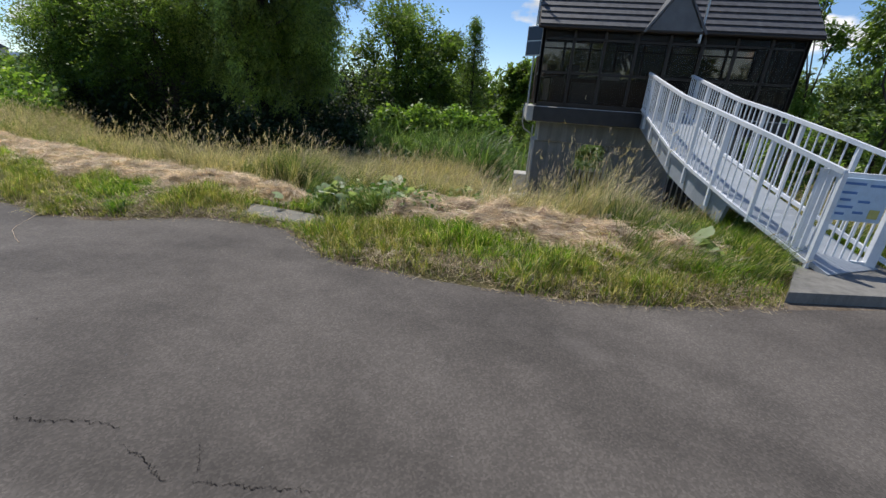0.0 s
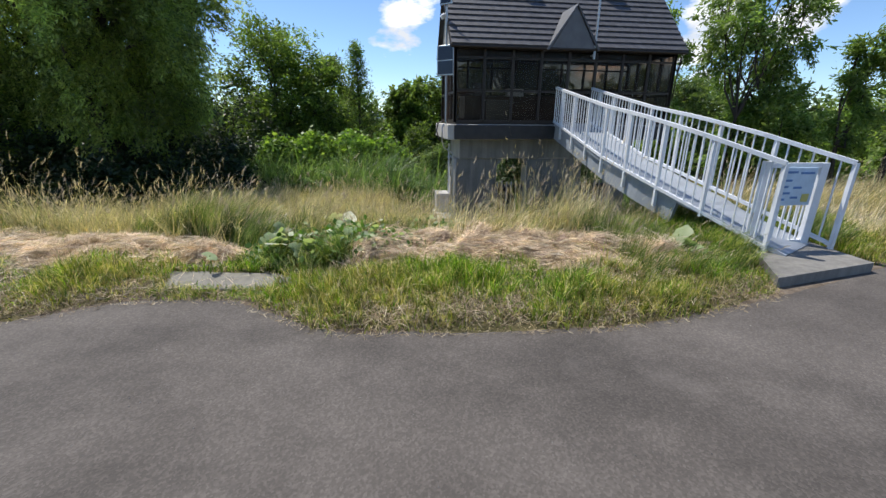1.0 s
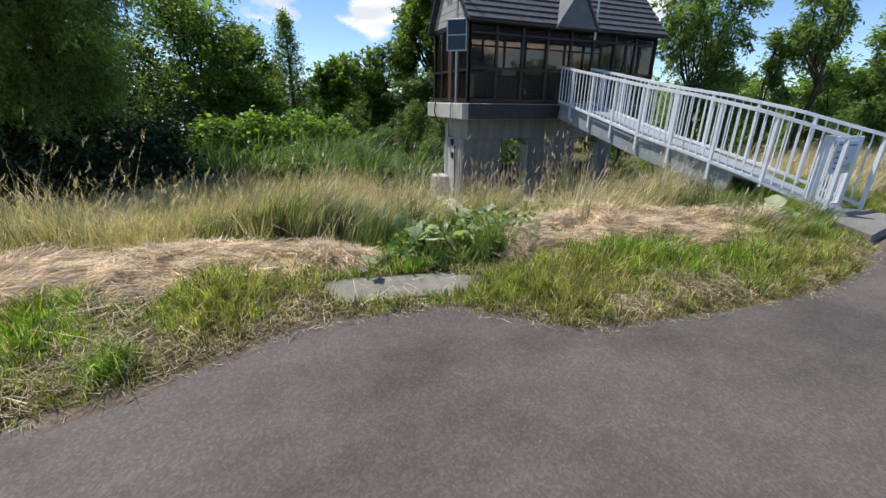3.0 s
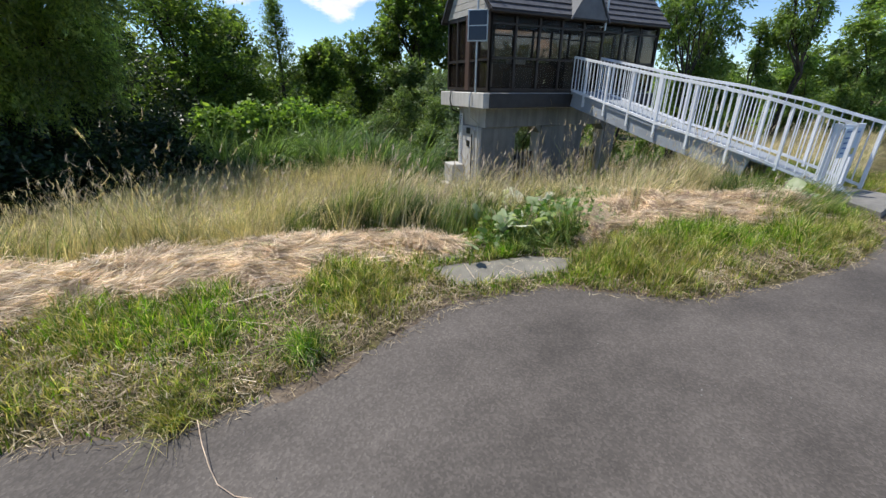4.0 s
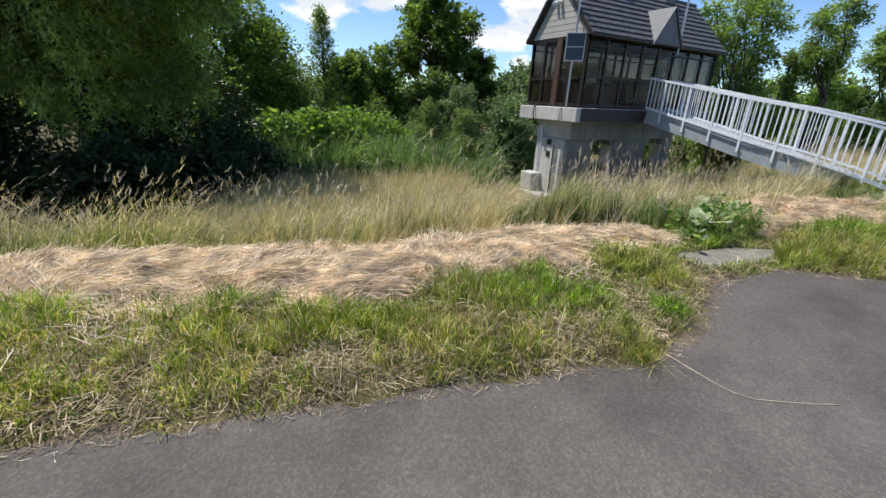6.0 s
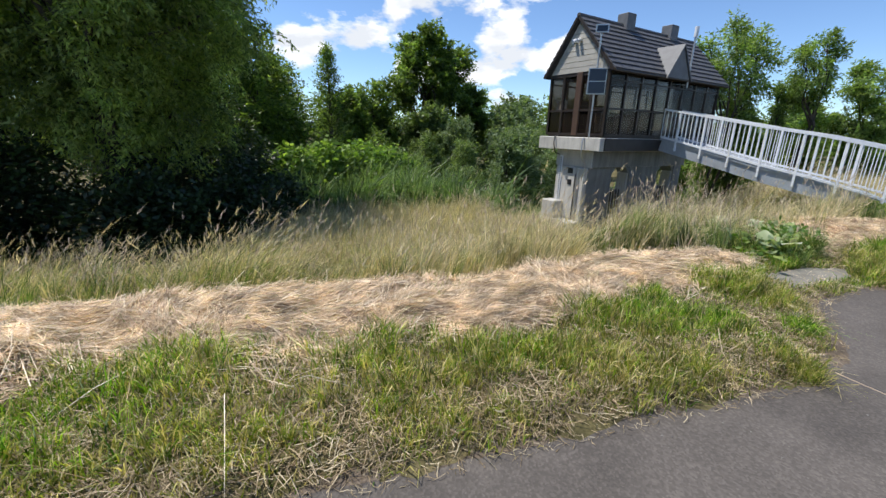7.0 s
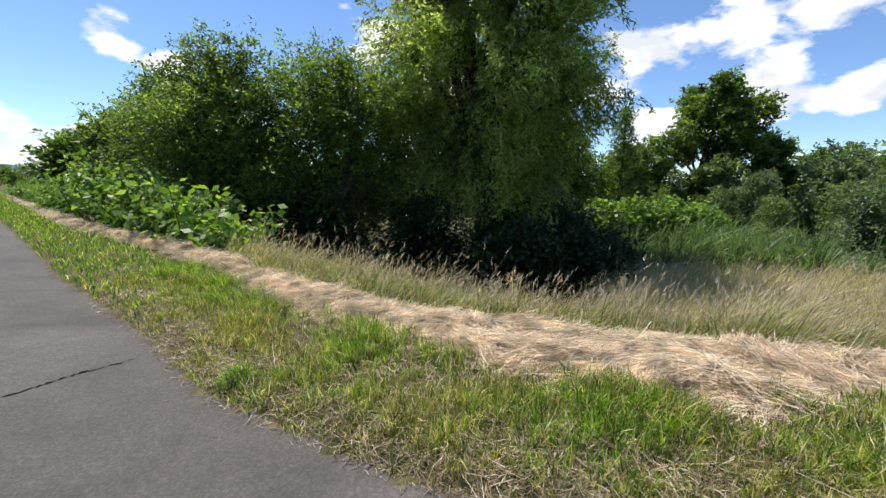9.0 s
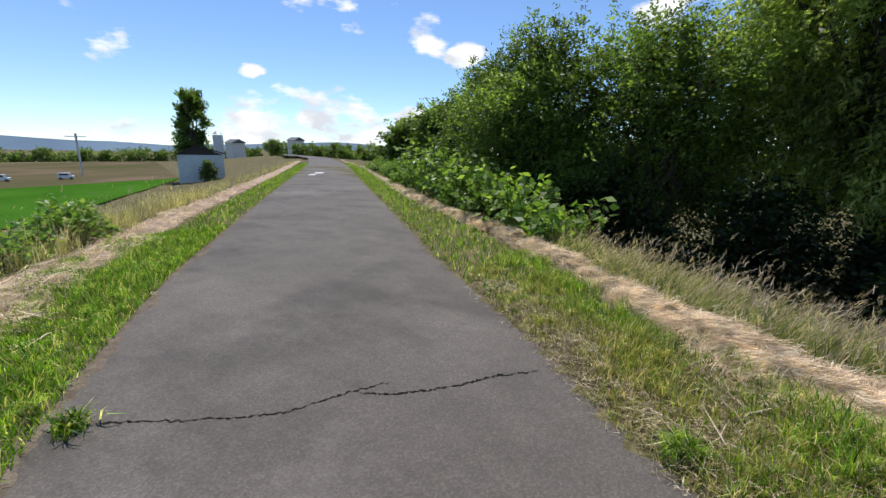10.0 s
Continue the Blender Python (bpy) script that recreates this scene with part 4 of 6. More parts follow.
def knotweed(x, y, r, h, seed):
    """A leggy shrub with big pale leaves on arching canes."""
    g = np.random.default_rng(seed)
    top = empty("knotweed_shrub")
    tagged(top, "leggy shrub with broad bright green leaves beside the hay", "shrub", "shrubs along the hay")
    z0 = float(ground_z(x, y))
    vs, fs, off, cs = [], [], 0, []
    for k in range(int(12 + 12 * r)):
        a, q = g.uniform(0, 2 * math.pi), g.uniform(0, 1) ** 0.5
        foot = np.array([x + r * 0.6 * q * math.cos(a), y + r * 0.6 * q * math.sin(a), z0 - 0.03])
        hh = (h - z0) * g.uniform(0.4, 1.08)
        tip = foot + [g.normal(0, 0.3) + 0.3 * r * math.cos(a), g.normal(0, 0.3) + 0.3 * r * math.sin(a), hh]
        m = foot * 0.45 + tip * 0.55 + [0, 0, 0.08]
        v, f = tube([foot, m, tip], [0.012, 0.009, 0.004], 5); vs.append(v); fs.append(f + off); off += len(v)
        for t in np.linspace(0.25, 1.0, 12):
            cs.append((foot * (1 - t) + tip * t) + g.normal(0, 0.06, 3))
    mesh_from("cane", np.concatenate(vs), np.concatenate(fs), BARK, top)
    leaves("foliage", np.array(cs), np.full(len(cs), 0.09), 4, 0.185, LEAF_LIGHT, top, 0.4, 0.6)


for i, (x, y, r, h) in enumerate([(-12.95, 10.05, 0.42, 0.75), (-13.9, 10.9, 0.7, 1.2), (-15.0, 11.8, 0.75, 1.35), (-16.2, 12.8, 0.8, 1.55), (-17.6, 13.9, 0.85, 1.75), (-19.2, 15.2, 0.9, 1.95)]):
    knotweed(x, y, r, h, 200 + i)
for i, (x, y, r, h) in enumerate([(-22.5, 18.0, 0.8, 0.8), (-27, 22, 0.9, 0.8), (-33, 27.3, 1.0, 0.8), (-19.6, 4.9, 0.55, 0.45), (-18.4, 3.7, 0.45, 0.2)]):
    grow("roadside_bush", (x, y), r, -0.5, h, "low green roadside bush", LEAF_LIGHT, 7, 520, 22, 0.10, 0.15, 0.04, 0.2, 0.6, 3, 230 + i, "bush")

HAY_NEAR = np.array([(-0.75, 4.10), (-1.5, 4.02), (-2.5, 3.93), (-3.4, 3.96), (-4.4, 4.08), (-5.5, 4.36), (-6.5, 4.78), (-7.3, 4.90), (-8.0, 4.98), (-8.8, 5.32),
                     (-9.5, 5.85), (-10.4, 6.55), (-11.1, 7.15), (-12.1, 8.2), (-14.0, 9.95), (-18.1, 12.8), (-36, 28.8), (-60, 48.2)])
HAY_FAR = np.array([(-0.75, 4.22), (-1.5, 4.70), (-2.3, 4.92), (-3.0, 4.85), (-3.9, 4.92), (-5.1, 5.36), (-6.2, 5.84), (-7.0, 6.08), (-8.0, 6.20), (-9.0, 6.5),
                    (-9.7, 6.72), (-10.7, 7.35), (-11.6, 8.2), (-12.2, 8.8), (-14.3, 10.75), (-18.8, 13.8), (-36.6, 29.6), (-60.6, 49)])


def windrow(name, near, far, height, n, count, label, reach=7.0):
    """A row of raked hay: a flat matted bed between its two edges, covered with loose straws that swirl."""
    top = empty(name)
    tagged(top, label, "hay")
    a, b = along(near, n), along(far, n)
    m = 18
    f = np.linspace(0, 1, m)
    P = a[:, None, :] * (1 - f)[None, :, None] + b[:, None, :] * f[None, :, None]
    X, Y = P[..., 0], P[..., 1]

    def rough(scale, seed):
        return np.array([[noise.noise((x * scale, y * scale, seed)) for x, y in zip(rx, ry)] for rx, ry in zip(X, Y)])
    big, mid, fine = rough(0.9, 1.7), rough(4.0, 5.1), rough(10.0, 8.3)
    prof = np.sin(np.pi * f) ** 0.4
    ends = np.clip(np.minimum(np.arange(n), np.arange(n)[::-1]) / 6.0, 0, 1) ** 0.5
    Z = ground_z(X, Y) - 0.025 + height * np.clip(0.8 + 0.7 * big + 1.0 * mid + 0.6 * fine, 0.12, 2.0) * prof[None, :] * ends[:, None]
    edge = np.abs(2 * f - 1)[None, :] ** 2
    X = X + (mid * 0.09 + fine * 0.06) * edge
    Y = Y + (np.roll(mid, 3, 0) * 0.16 + np.roll(fine, 2, 0) * 0.10) * edge
    i = np.arange(n * m).reshape(n, m)
    fc = np.stack([i[:-1, :-1].ravel(), i[1:, :-1].ravel(), i[1:, 1:].ravel(), i[:-1, 1:].ravel()], 1)
    mesh_from("mound", np.stack([X.ravel(), Y.ravel(), Z.ravel()], 1), fc, HAY, top, smooth=True)
    # straws
    seg = np.hypot(*np.diff((a + b) / 2, axis=0).T)
    nearby = np.exp(-np.maximum(0, np.hypot((a[:-1] + b[:-1])[:, 0] / 2 + 4, (a[:-1] + b[:-1])[:, 1] / 2 - 3) - reach) / 5)
    w = seg * nearby
    wisp = 9
    lone = count // wisp
    k = np.repeat(rng.choice(len(seg), lone, p=w / w.sum()), wisp)
    count = len(k)
    u = np.repeat(rng.uniform(0, 1, lone), wisp)
    t = np.clip(np.repeat(rng.uniform(0.0, 1.0, lone), wisp) + rng.normal(0, 0.02, count), 0, 1)
    out = rng.uniform(0, 1, count) < 0.10
    t = np.where(out, np.where(rng.uniform(0, 1, count) < 0.5, -1, 1) * np.abs(rng.normal(0, 0.12, count)) + (rng.uniform(0, 1, count) < 0.5), t)
    j = np.clip((t * (m - 1)).astype(int), 0, m - 2)
    G = np.stack([X, Y, Z], 2)
    fr = (t * (m - 1) - j)[:, None]
    p = (G[k, j] * (1 - fr) + G[k, j + 1] * fr) * (1 - u)[:, None] + (G[k + 1, j] * (1 - fr) + G[k + 1, j + 1] * fr) * u[:, None]
    p[:, 2] = np.maximum(p[:, 2], ground_z(p[:, 0], p[:, 1]) + 0.01) + np.repeat(np.abs(rng.normal(0, 0.015, lone)), wisp) + np.abs(rng.normal(0, 0.006, count)) + 0.003
    p[:, :2] += rng.normal(0, 0.02, (count, 2))
    d = (b - a)[k]
    tang = np.stack([-d[:, 1], d[:, 0]], 1)
    turn = np.array([noise.noise((q[0] * 1.3, q[1] * 1.3, 4.0)) * 2.5 + 0.25 + noise.noise((q[0] * 3.0, q[1] * 3.0, 6.0)) * 0.9 for q in p]) + np.repeat(rng.normal(0, 0.5, lone), wisp) + rng.normal(0, 0.16, count)
    tang /= np.linalg.norm(tang, axis=1)[:, None] + 1e-9
    way = np.stack([tang[:, 0] * np.cos(turn) - tang[:, 1] * np.sin(turn), tang[:, 0] * np.sin(turn) + tang[:, 1] * np.cos(turn), rng.normal(0, 0.16, count)], 1)
    long = np.where(rng.uniform(0, 1, count) < 0.12, 1.7, 1.0)
    strands("straw", p, way, rng.uniform(0.14, 0.42, count) * long, rng.uniform(0.0022, 0.0046, count), STRAW, top)["kind"] = "stuff"
    return top


windrow("hay_windrow", HAY_NEAR, HAY_FAR, 0.125, 760, 170000, "long windrow of raked dry hay lying along the grass verge")
PILE_NEAR = np.array([(0.3, 3.95), (0.6, 3.65), (1.2, 3.5), (2.0, 3.4), (3.0, 3.1), (3.7, 3.1), (4.15, 3.3)])
PILE_FAR = np.array([(0.35, 4.3), (0.7, 4.55), (1.2, 4.65), (1.8, 4.6), (2.9, 4.35), (3.7, 3.9), (4.2, 3.5)])
windrow("hay_pile", PILE_NEAR, PILE_FAR, 0.18, 90, 26000, "flat pile of dry hay on the grass by the footbridge")

# ---------------------------------------------------------------- grass


def scatter(n, x0, x1, y0, y1, keep):
    """Random places in a rectangle where keep(r, l, x, y) is true; r, l: distances right and left of the road."""
    x, y = rng.uniform(x0, x1, n), rng.uniform(y0, y1, n)
    r, l = side_of(RIGHT_EDGE, x, y), -side_of(LEFT_EDGE, x, y)
    k = keep(r, l, x, y)
    x, y = x[k], y[k]
    return np.stack([x, y, ground_z(x, y)], 1), r[k], l[k]


hay_far_y = lambda x: np.interp(-x, -HAY_FAR[:, 0], HAY_FAR[:, 1])
hay_near_y = lambda x: np.interp(-x, -HAY_NEAR[:, 0], HAY_NEAR[:, 1])


SLAB_FRONT = [(-1.28, 3.78), (-1.14, 3.34), (-0.2, 3.19), (0.12, 3.38), (-0.3, 3.62)]
SLAB_BACK = [(-1.3, 4.3), (-1.43, 3.9), (-0.87, 3.8), (-0.77, 3.99)]


def inside(outline, x, y):
    """True where a point lies within a convex outline given anticlockwise."""
    ok = np.ones(np.shape(x), bool)
    for (ax, ay), (bx, by) in zip(outline, outline[1:] + outline[:1]):
        ok &= (bx - ax) * (y - ay) - (by - ay) * (x - ax) > 0
    return ok


def on_path_slab(x, y):
    return inside(SLAB_FRONT, x, y) | inside(SLAB_BACK, x, y)


def in_pile(x, y):
    return (x > 0.0) & (x < 4.1) & (y > np.interp(x, PILE_NEAR[:, 0], PILE_NEAR[:, 1]) + 0.1) & (y < np.interp(x, PILE_FAR[:, 0], PILE_FAR[:, 1]) - 0.1)


def on_step(x, y):
    return (x > 4.4 + 0.5 * np.clip((y - 2.74) / 0.8, 0, 1)) & (x < 6.1) & (y > 2.5) & (y < 4.6)


def noise_at(p, scale, seed):
    return np.array([noise.noise((q[0] * scale, q[1] * scale, seed)) for q in p])


def verge():
    root, r, l = scatter(170000, -13, 7.5, 2.2, 9, lambda r, l, x, y: (r > -0.02) & (r < 2.4) & ~((x < -0.75) & (y > hay_near_y(x) + 0.10) & (rng.uniform(0, 1, len(x)) > 0.06)) & ~on_path_slab(x, y) & ~on_step(x, y) & (~in_pile(x, y) | (rng.uniform(0, 1, len(x)) < 0.12)))
    root, r = np.repeat(root, 4, 0), np.repeat(r, 4)
    root[:, :2] += rng.normal(0, 0.018, (len(root), 2))
    tuft = np.array([noise.noise((p[0] * 1.8, p[1] * 1.8, 0.0)) + 0.5 * noise.noise((p[0] * 5, p[1] * 5, 3.0)) for p in root])
    keep = rng.uniform(0, 1, len(root)) < np.clip(0.8 + tuft, 0.5, 1) * np.clip(0.6 + r / 0.3, 0.6, 1)
    root, r, tuft = root[keep], r[keep], tuft[keep]
    dry = rng.uniform(0, 1, len(root)) < np.clip(0.95 - 0.62 * r + 0.8 * np.array([noise.noise((p[0] * 0.9, p[1] * 0.9, 9.0)) for p in root]), 0.05, 0.9)
    for pick, mat, lb in ((~dry, GRASS, "short bright green grass on the verge"), (dry, GRASS_DRY, "short dry yellowish grass near the asphalt")):
        rt, rr, tf = root[pick], r[pick], tuft[pick]
        n = len(rt)
        h = np.where(rt[:, 0] > -0.2, 1.35, 1.0) * rng.uniform(0.035, 0.13, n) * (1 + 1.1 * np.clip(tf, -0.6, 1)) * np.clip(0.75 + rr, 0.75, 1.2)
        ob = blades("verge_grass", rt, h, rng.normal(0, 0.5, (n, 2)), rng.uniform(0.0035, 0.009, n), mat)
        tagged(ob, lb, "grass", kind="stuff")
    # loose dry straws lying in the grass, and the bleached litter along the asphalt
    root, r, l = scatter(420000, -13, 5, 2.1, 9, lambda r, l, x, y: (r > 0.0) & (r < 2.0) & ~on_step(x, y) & ~on_path_slab(x, y))
    root = root[rng.uniform(0, 1, len(root)) < np.where(r < 0.55, 0.85, 0.3)]
    n = len(root)
    root[:, 2] += rng.uniform(0.0, 0.05, n)
    ob = strands("thatch", root, np.concatenate([rng.normal(0, 1, (n, 2)), rng.normal(0, 0.3, (n, 1))], 1), rng.uniform(0.04, 0.16, n), rng.uniform(0.002, 0.005, n), LITTER)
    tagged(ob, "brown dead thatch between the living grass", "thatch", kind="stuff")
    root, r, l = scatter(60000, -13, 5, 2.1, 9, lambda r, l, x, y: (r > 0.0) & (r < 2.2) & ~on_step(x, y))
    n = len(root)
    k = rng.uniform(0, 1, n) < np.where(r < 0.25, 0.6, 0.22)
    root = root[k]
    n = len(root)
    root[:, 2] += rng.uniform(0.0, 0.06, n)
    ob = strands("dry_straw", root, np.concatenate([rng.normal(0, 1, (n, 2)), rng.normal(0, 0.25, (n, 1))], 1), rng.uniform(0.05, 0.25, n), rng.uniform(0.0014, 0.0028, n), STRAW)
    tagged(ob, "dry bleached straws scattered over the verge", "straw", kind="stuff")
    root, r, l = scatter(120000, -13, 5, 2.0, 7, lambda r, l, x, y: (r > -0.10) & (r < 0.12) & ~on_step(x, y))
    n = len(root)
    root[:, 2] = np.maximum(root[:, 2], 0.006) + rng.uniform(0, 0.015, n)
    ob = strands("edge_litter", root, np.concatenate([rng.normal(0, 1, (n, 2)), rng.normal(0, 0.15, (n, 1))], 1), rng.uniform(0.02, 0.10, n), rng.uniform(0.0015, 0.004, n), LITTER)
    tagged(ob, "grey dead grass litter along the asphalt edge", "litter", kind="stuff")
    # the field-side verge near the bend
    root, r, l = scatter(200000, -19, -11, 0.5, 8, lambda r, l, x, y: (l > 0.02) & (l < 1.5))
    n = len(root)
    rt_h = rng.uniform(0.04, 0.13, n) * np.clip(1 + 0.8 * noise_at(root, 2.0, 3.0), 0.4, 1.6)
    ob = blades("verge_grass", root, rt_h, rng.normal(0, 0.55, (n, 2)), rng.uniform(0.004, 0.010, n), GRASS)
    tagged(ob, "short bright green grass on the field side", "grass", kind="stuff")
    root, r, l = scatter(260000, -13, 14, -7, 2.5, lambda r, l, x, y: (l > 0.02) & (l < 1.8))
    n = len(root)
    ob = blades("verge_grass", root, rng.uniform(0.05, 0.14, n), rng.normal(0, 0.5, (n, 2)), rng.uniform(0.008, 0.016, n), GRASS, simple=True)
    tagged(ob, "short green grass along the field side of the asphalt", "grass", kind="stuff")
    # the far verge, both sides
    root, r, l = scatter(420000, -50, -12, 1, 40, lambda r, l, x, y: ((r > 0) & (r < 1.3)) | ((l > 0) & (l < 0.9) & (x < -18)))
    n = len(root)
    ob = blades("verge_grass", root, rng.uniform(0.05, 0.15, n), rng.normal(0, 0.45, (n, 2)), rng.uniform(0.008, 0.02, n), GRASS)
    tagged(ob, "mown green grass along both sides of the path", "grass", kind="stuff")


def tall_grass(name, n, box, keep, h0, h1, mat, label, wide=(0.004, 0.009), heads=0.25, wind=(0.35, -0.05), sway=0.28, simple=False):
    root, r, l = scatter(n // 8, *box, keep)
    each = len(root)
    root = np.repeat(root, 8, 0)
    n = len(root)
    root[:, :2] += rng.normal(0, 0.035, (n, 2))
    patch = np.array([noise.noise((p[0] * 1.1, p[1] * 1.1, 7.0)) + 0.6 * noise.noise((p[0] * 3.3, p[1] * 3.3, 2.0)) for p in root])
    h = (h0 + (h1 - h0) * rng.beta(1.3, 1.6, n) * 1.25) * np.clip(1 + 0.85 * patch, 0.3, 1.9) * np.repeat(rng.uniform(0.7, 1.3, each), 8) * np.interp(root[:, 0], [-13, -12, -9, -6], [1.0, 0.78, 0.78, 1.0])
    drift = np.stack([noise_at(root, 0.8, 11.0), noise_at(root, 0.8, 23.0)], 1) * 0.8
    lean = np.repeat(rng.normal(0, sway * 0.85, (each, 2)), 8, 0) + rng.normal(0, sway * 0.5, (n, 2)) + wind + drift
    top = empty(name)
    tagged(top, label, "grass", kind="stuff")
    blades("blade", root, h, lean, rng.uniform(*wide, n), mat, parent=top, simple=simple)
    k = rng.uniform(0, 1, n) < heads * np.clip(1 + 1.5 * patch, 0.1, 2)
    root, h, lean = root[k], h[k] * rng.uniform(1.05, 1.5, k.sum()), lean[k] * 0.8
    blades("stalk", root, h, lean, np.full(len(root), 0.0028), TALL_GOLD, parent=top)
    tip = root + np.concatenate([lean * h[:, None], (h * np.sqrt(np.clip(1 - (lean ** 2).sum(1) * 0.6, 0.15, 1)))[:, None]], 1)
    m = len(tip)
    pos = np.repeat(tip, 5, 0) - np.repeat(np.stack([lean[:, 0] * 0.14, lean[:, 1] * 0.14, np.full(m, 0.07)], 1), 5, 0) * rng.uniform(0, 1, (m * 5, 1))
    way = np.repeat(np.concatenate([lean, np.full((m, 1), 0.8)], 1), 5, 0) + rng.normal(0, 0.25, (m * 5, 3))
    strands("seed_head", pos, way, rng.uniform(0.04, 0.11, m * 5), rng.uniform(0.003, 0.007, m * 5), SEED, top)
    return top


LITTER = leafy("dead_litter", [(0.0, (0.13, 0.09, 0.05)), (0.5, (0.34, 0.26, 0.155)), (1.0, (0.60, 0.51, 0.36))], 0.1, 0.7, patch=(6.0, 0.55, 1.2))
verge()
gold_share = lambda x: np.interp(x, [-10, -6.5, -3.6, -2.2], [0.14, 0.32, 0.78, 0.95])
chance = lambda x: rng.uniform(0, 1, len(x))
pier_foot = lambda x, y: (x > -1.6) & (np.abs(y - 6.35 - 0.80 * (x + 1)) < 0.55 + 0.12 * (x + 1))        # trodden line down to the pier
past_hay = lambda x, y: np.where(x < -0.75, y > hay_far_y(x) + 0.03, (y > np.where(x < 0.1, 4.3, 4.5)))
# mixed green and golden grass on the bank, trailing off to gold beside the pier
tall_grass("tall_grass", 170000, (-14, -1.0, 4.3, 14), lambda r, l, x, y: past_hay(x, y) & (r < np.where(x < -9, 3.8, 6.6)) & (chance(x) > gold_share(x)), 0.14, 0.46, TALL_GREEN, "tall green grass with brown seed heads behind the hay", wide=(0.003, 0.0075), heads=0.19, wind=(0.55, -0.05), sway=0.42)
tall_grass("golden_grass", 130000, (-14, 1.6, 4.3, 10), lambda r, l, x, y: past_hay(x, y) & (r > 1.3) & (r < 4.6) & (chance(x) < gold_share(x)) & ~pier_foot(x, y), 0.20, 0.50, TALL_GOLD, "pale golden tall grass on the bank", wide=(0.003, 0.0075), heads=0.07, sway=0.42)
tall_grass("golden_grass", 70000, (-7.2, 1.6, 7.5, 13.6), lambda r, l, x, y: (r > 4.6) & (y < 13.2 - 0.3 * x) & (x > -7.2 + 0.45 * (y - 8)) & ~pier_foot(x, y), 0.28, 0.60, TALL_GOLD, "pale golden grass running down to the reeds", wide=(0.007, 0.015), heads=0.025, sway=0.38, simple=True)
tall_grass("golden_grass", 40000, (-1.6, 2.4, 4.6, 10), lambda r, l, x, y: (r > 1.6) & (pier_foot(x, y) | ((x > 1.0) & (r > 2.4))) & (r < 6.0), 0.07, 0.2, TALL_GOLD, "shorter golden grass in front of the pier", wide=(0.003, 0.0075), heads=0.04, sway=0.36)
tall_grass("soft_grass", 26000, (-2.3, 0.2, 4.05, 5.3), lambda r, l, x, y: (y > np.interp(x, [-2.3, -1.4, -1.0, -0.75, 0.2], [5.0, 4.8, 4.5, 4.28, 4.28])) & ~on_path_slab(x, y) & (x < -0.35) & (chance(x) < 0.6), 0.22, 0.46, TALL_GREEN, "soft green grass bending in the wind behind the slabs", wide=(0.003, 0.007), heads=0.02, wind=(0.5, 0.0), sway=0.25)
tall_grass("weed_clump", 30000, (-0.4, 1.1, 3.6, 5.0), lambda r, l, x, y: ~on_path_slab(x, y) & (y > 3.72 + 0.1 * x) & ((x < 0.45) | (y > 4.5)) & (y < 4.95 - 0.2 * x), 0.08, 0.26, TALL_GREEN, "lush green weeds beside the slabs", wide=(0.005, 0.011), heads=0.01, wind=(0.1, -0.1), sway=0.55)
tall_grass("pile_weeds", 16000, (0.0, 4.3, 3.5, 5.3), lambda r, l, x, y: (y > np.interp(x, PILE_FAR[:, 0], PILE_FAR[:, 1]) - 0.12) & (r < 3.0), 0.10, 0.32, TALL_GREEN, "green weeds growing through and behind the hay pile", wide=(0.003, 0.008), heads=0.05, sway=0.45)
tall_grass("bridge_grass", 24000, (3.2, 6.6, 3.0, 6.2), lambda r, l, x, y: (r > 0.5) & ~on_step(x, y) & (x > 3.2), 0.10, 0.34, TALL_GREEN, "mixed green grass growing up to the footbridge", heads=0.03)
tall_grass("golden_grass", 50000, (1.6, 9, 3.8, 9), lambda r, l, x, y: (r > 1.7) & ((x < np.interp(y, BR_Y, BR_X) - 0.1) | (x > np.interp(y, BR_Y, BR_X) + 1.1)) & ~((x > 2.2) & (x < 7.4) & (y > 8.5)) & ~((x < 2.2) & (y > 6.5)), 0.18, 0.5, TALL_GOLD, "pale golden grass round the footbridge", heads=0.03)
tall_grass("golden_grass", 40000, (6, 18, 3.8, 10), lambda r, l, x, y: (r > 0.5) & (x > 7), 0.18, 0.45, TALL_GOLD, "pale golden grass beyond the footbridge", wide=(0.006, 0.014), heads=0.03, simple=True)
tall_grass("seeding_grass", 1500, (1.8, 7, 5.6, 8.7), lambda r, l, x, y: (r > 2.5) & ((x < np.interp(y, BR_Y, BR_X) - 0.1)), 0.5, 0.85, TALL_GREEN, "tall purplish seeding grass in front of the pier", heads=0.9, wind=(0.1, 0.0), sway=0.15)
tall_grass("reeds", 44000, (-5.5, 3.0, 11.8, 16.8), lambda r, l, x, y: (y > 13.0 - 0.3 * x) & (x < 2.4) & (x > -4.6), 0.7, 1.5, TALL_REED, "dense green reeds in front of the creeper mound", wide=(0.02, 0.045), heads=0.0, sway=0.5)
tall_grass("flat_weeds", 80000, (-3, 14, 8.5, 30), lambda r, l, x, y: (r > np.where(x < 1.6, 9.6, 4.8)) & ~((x > 2.2) & (x < 7.4) & (y < 10.6)) & ~((x > 3.6 + 0.75 * np.maximum(0, y - 19)) & (x < 6.4 + 0.9 * np.maximum(0, y - 17.5)) & (y > 15.8) & (y < 24.5)), 0.2, 0.6, TALL_REED, "green weeds over the river flat", wide=(0.02, 0.05), heads=0.0, sway=0.6)
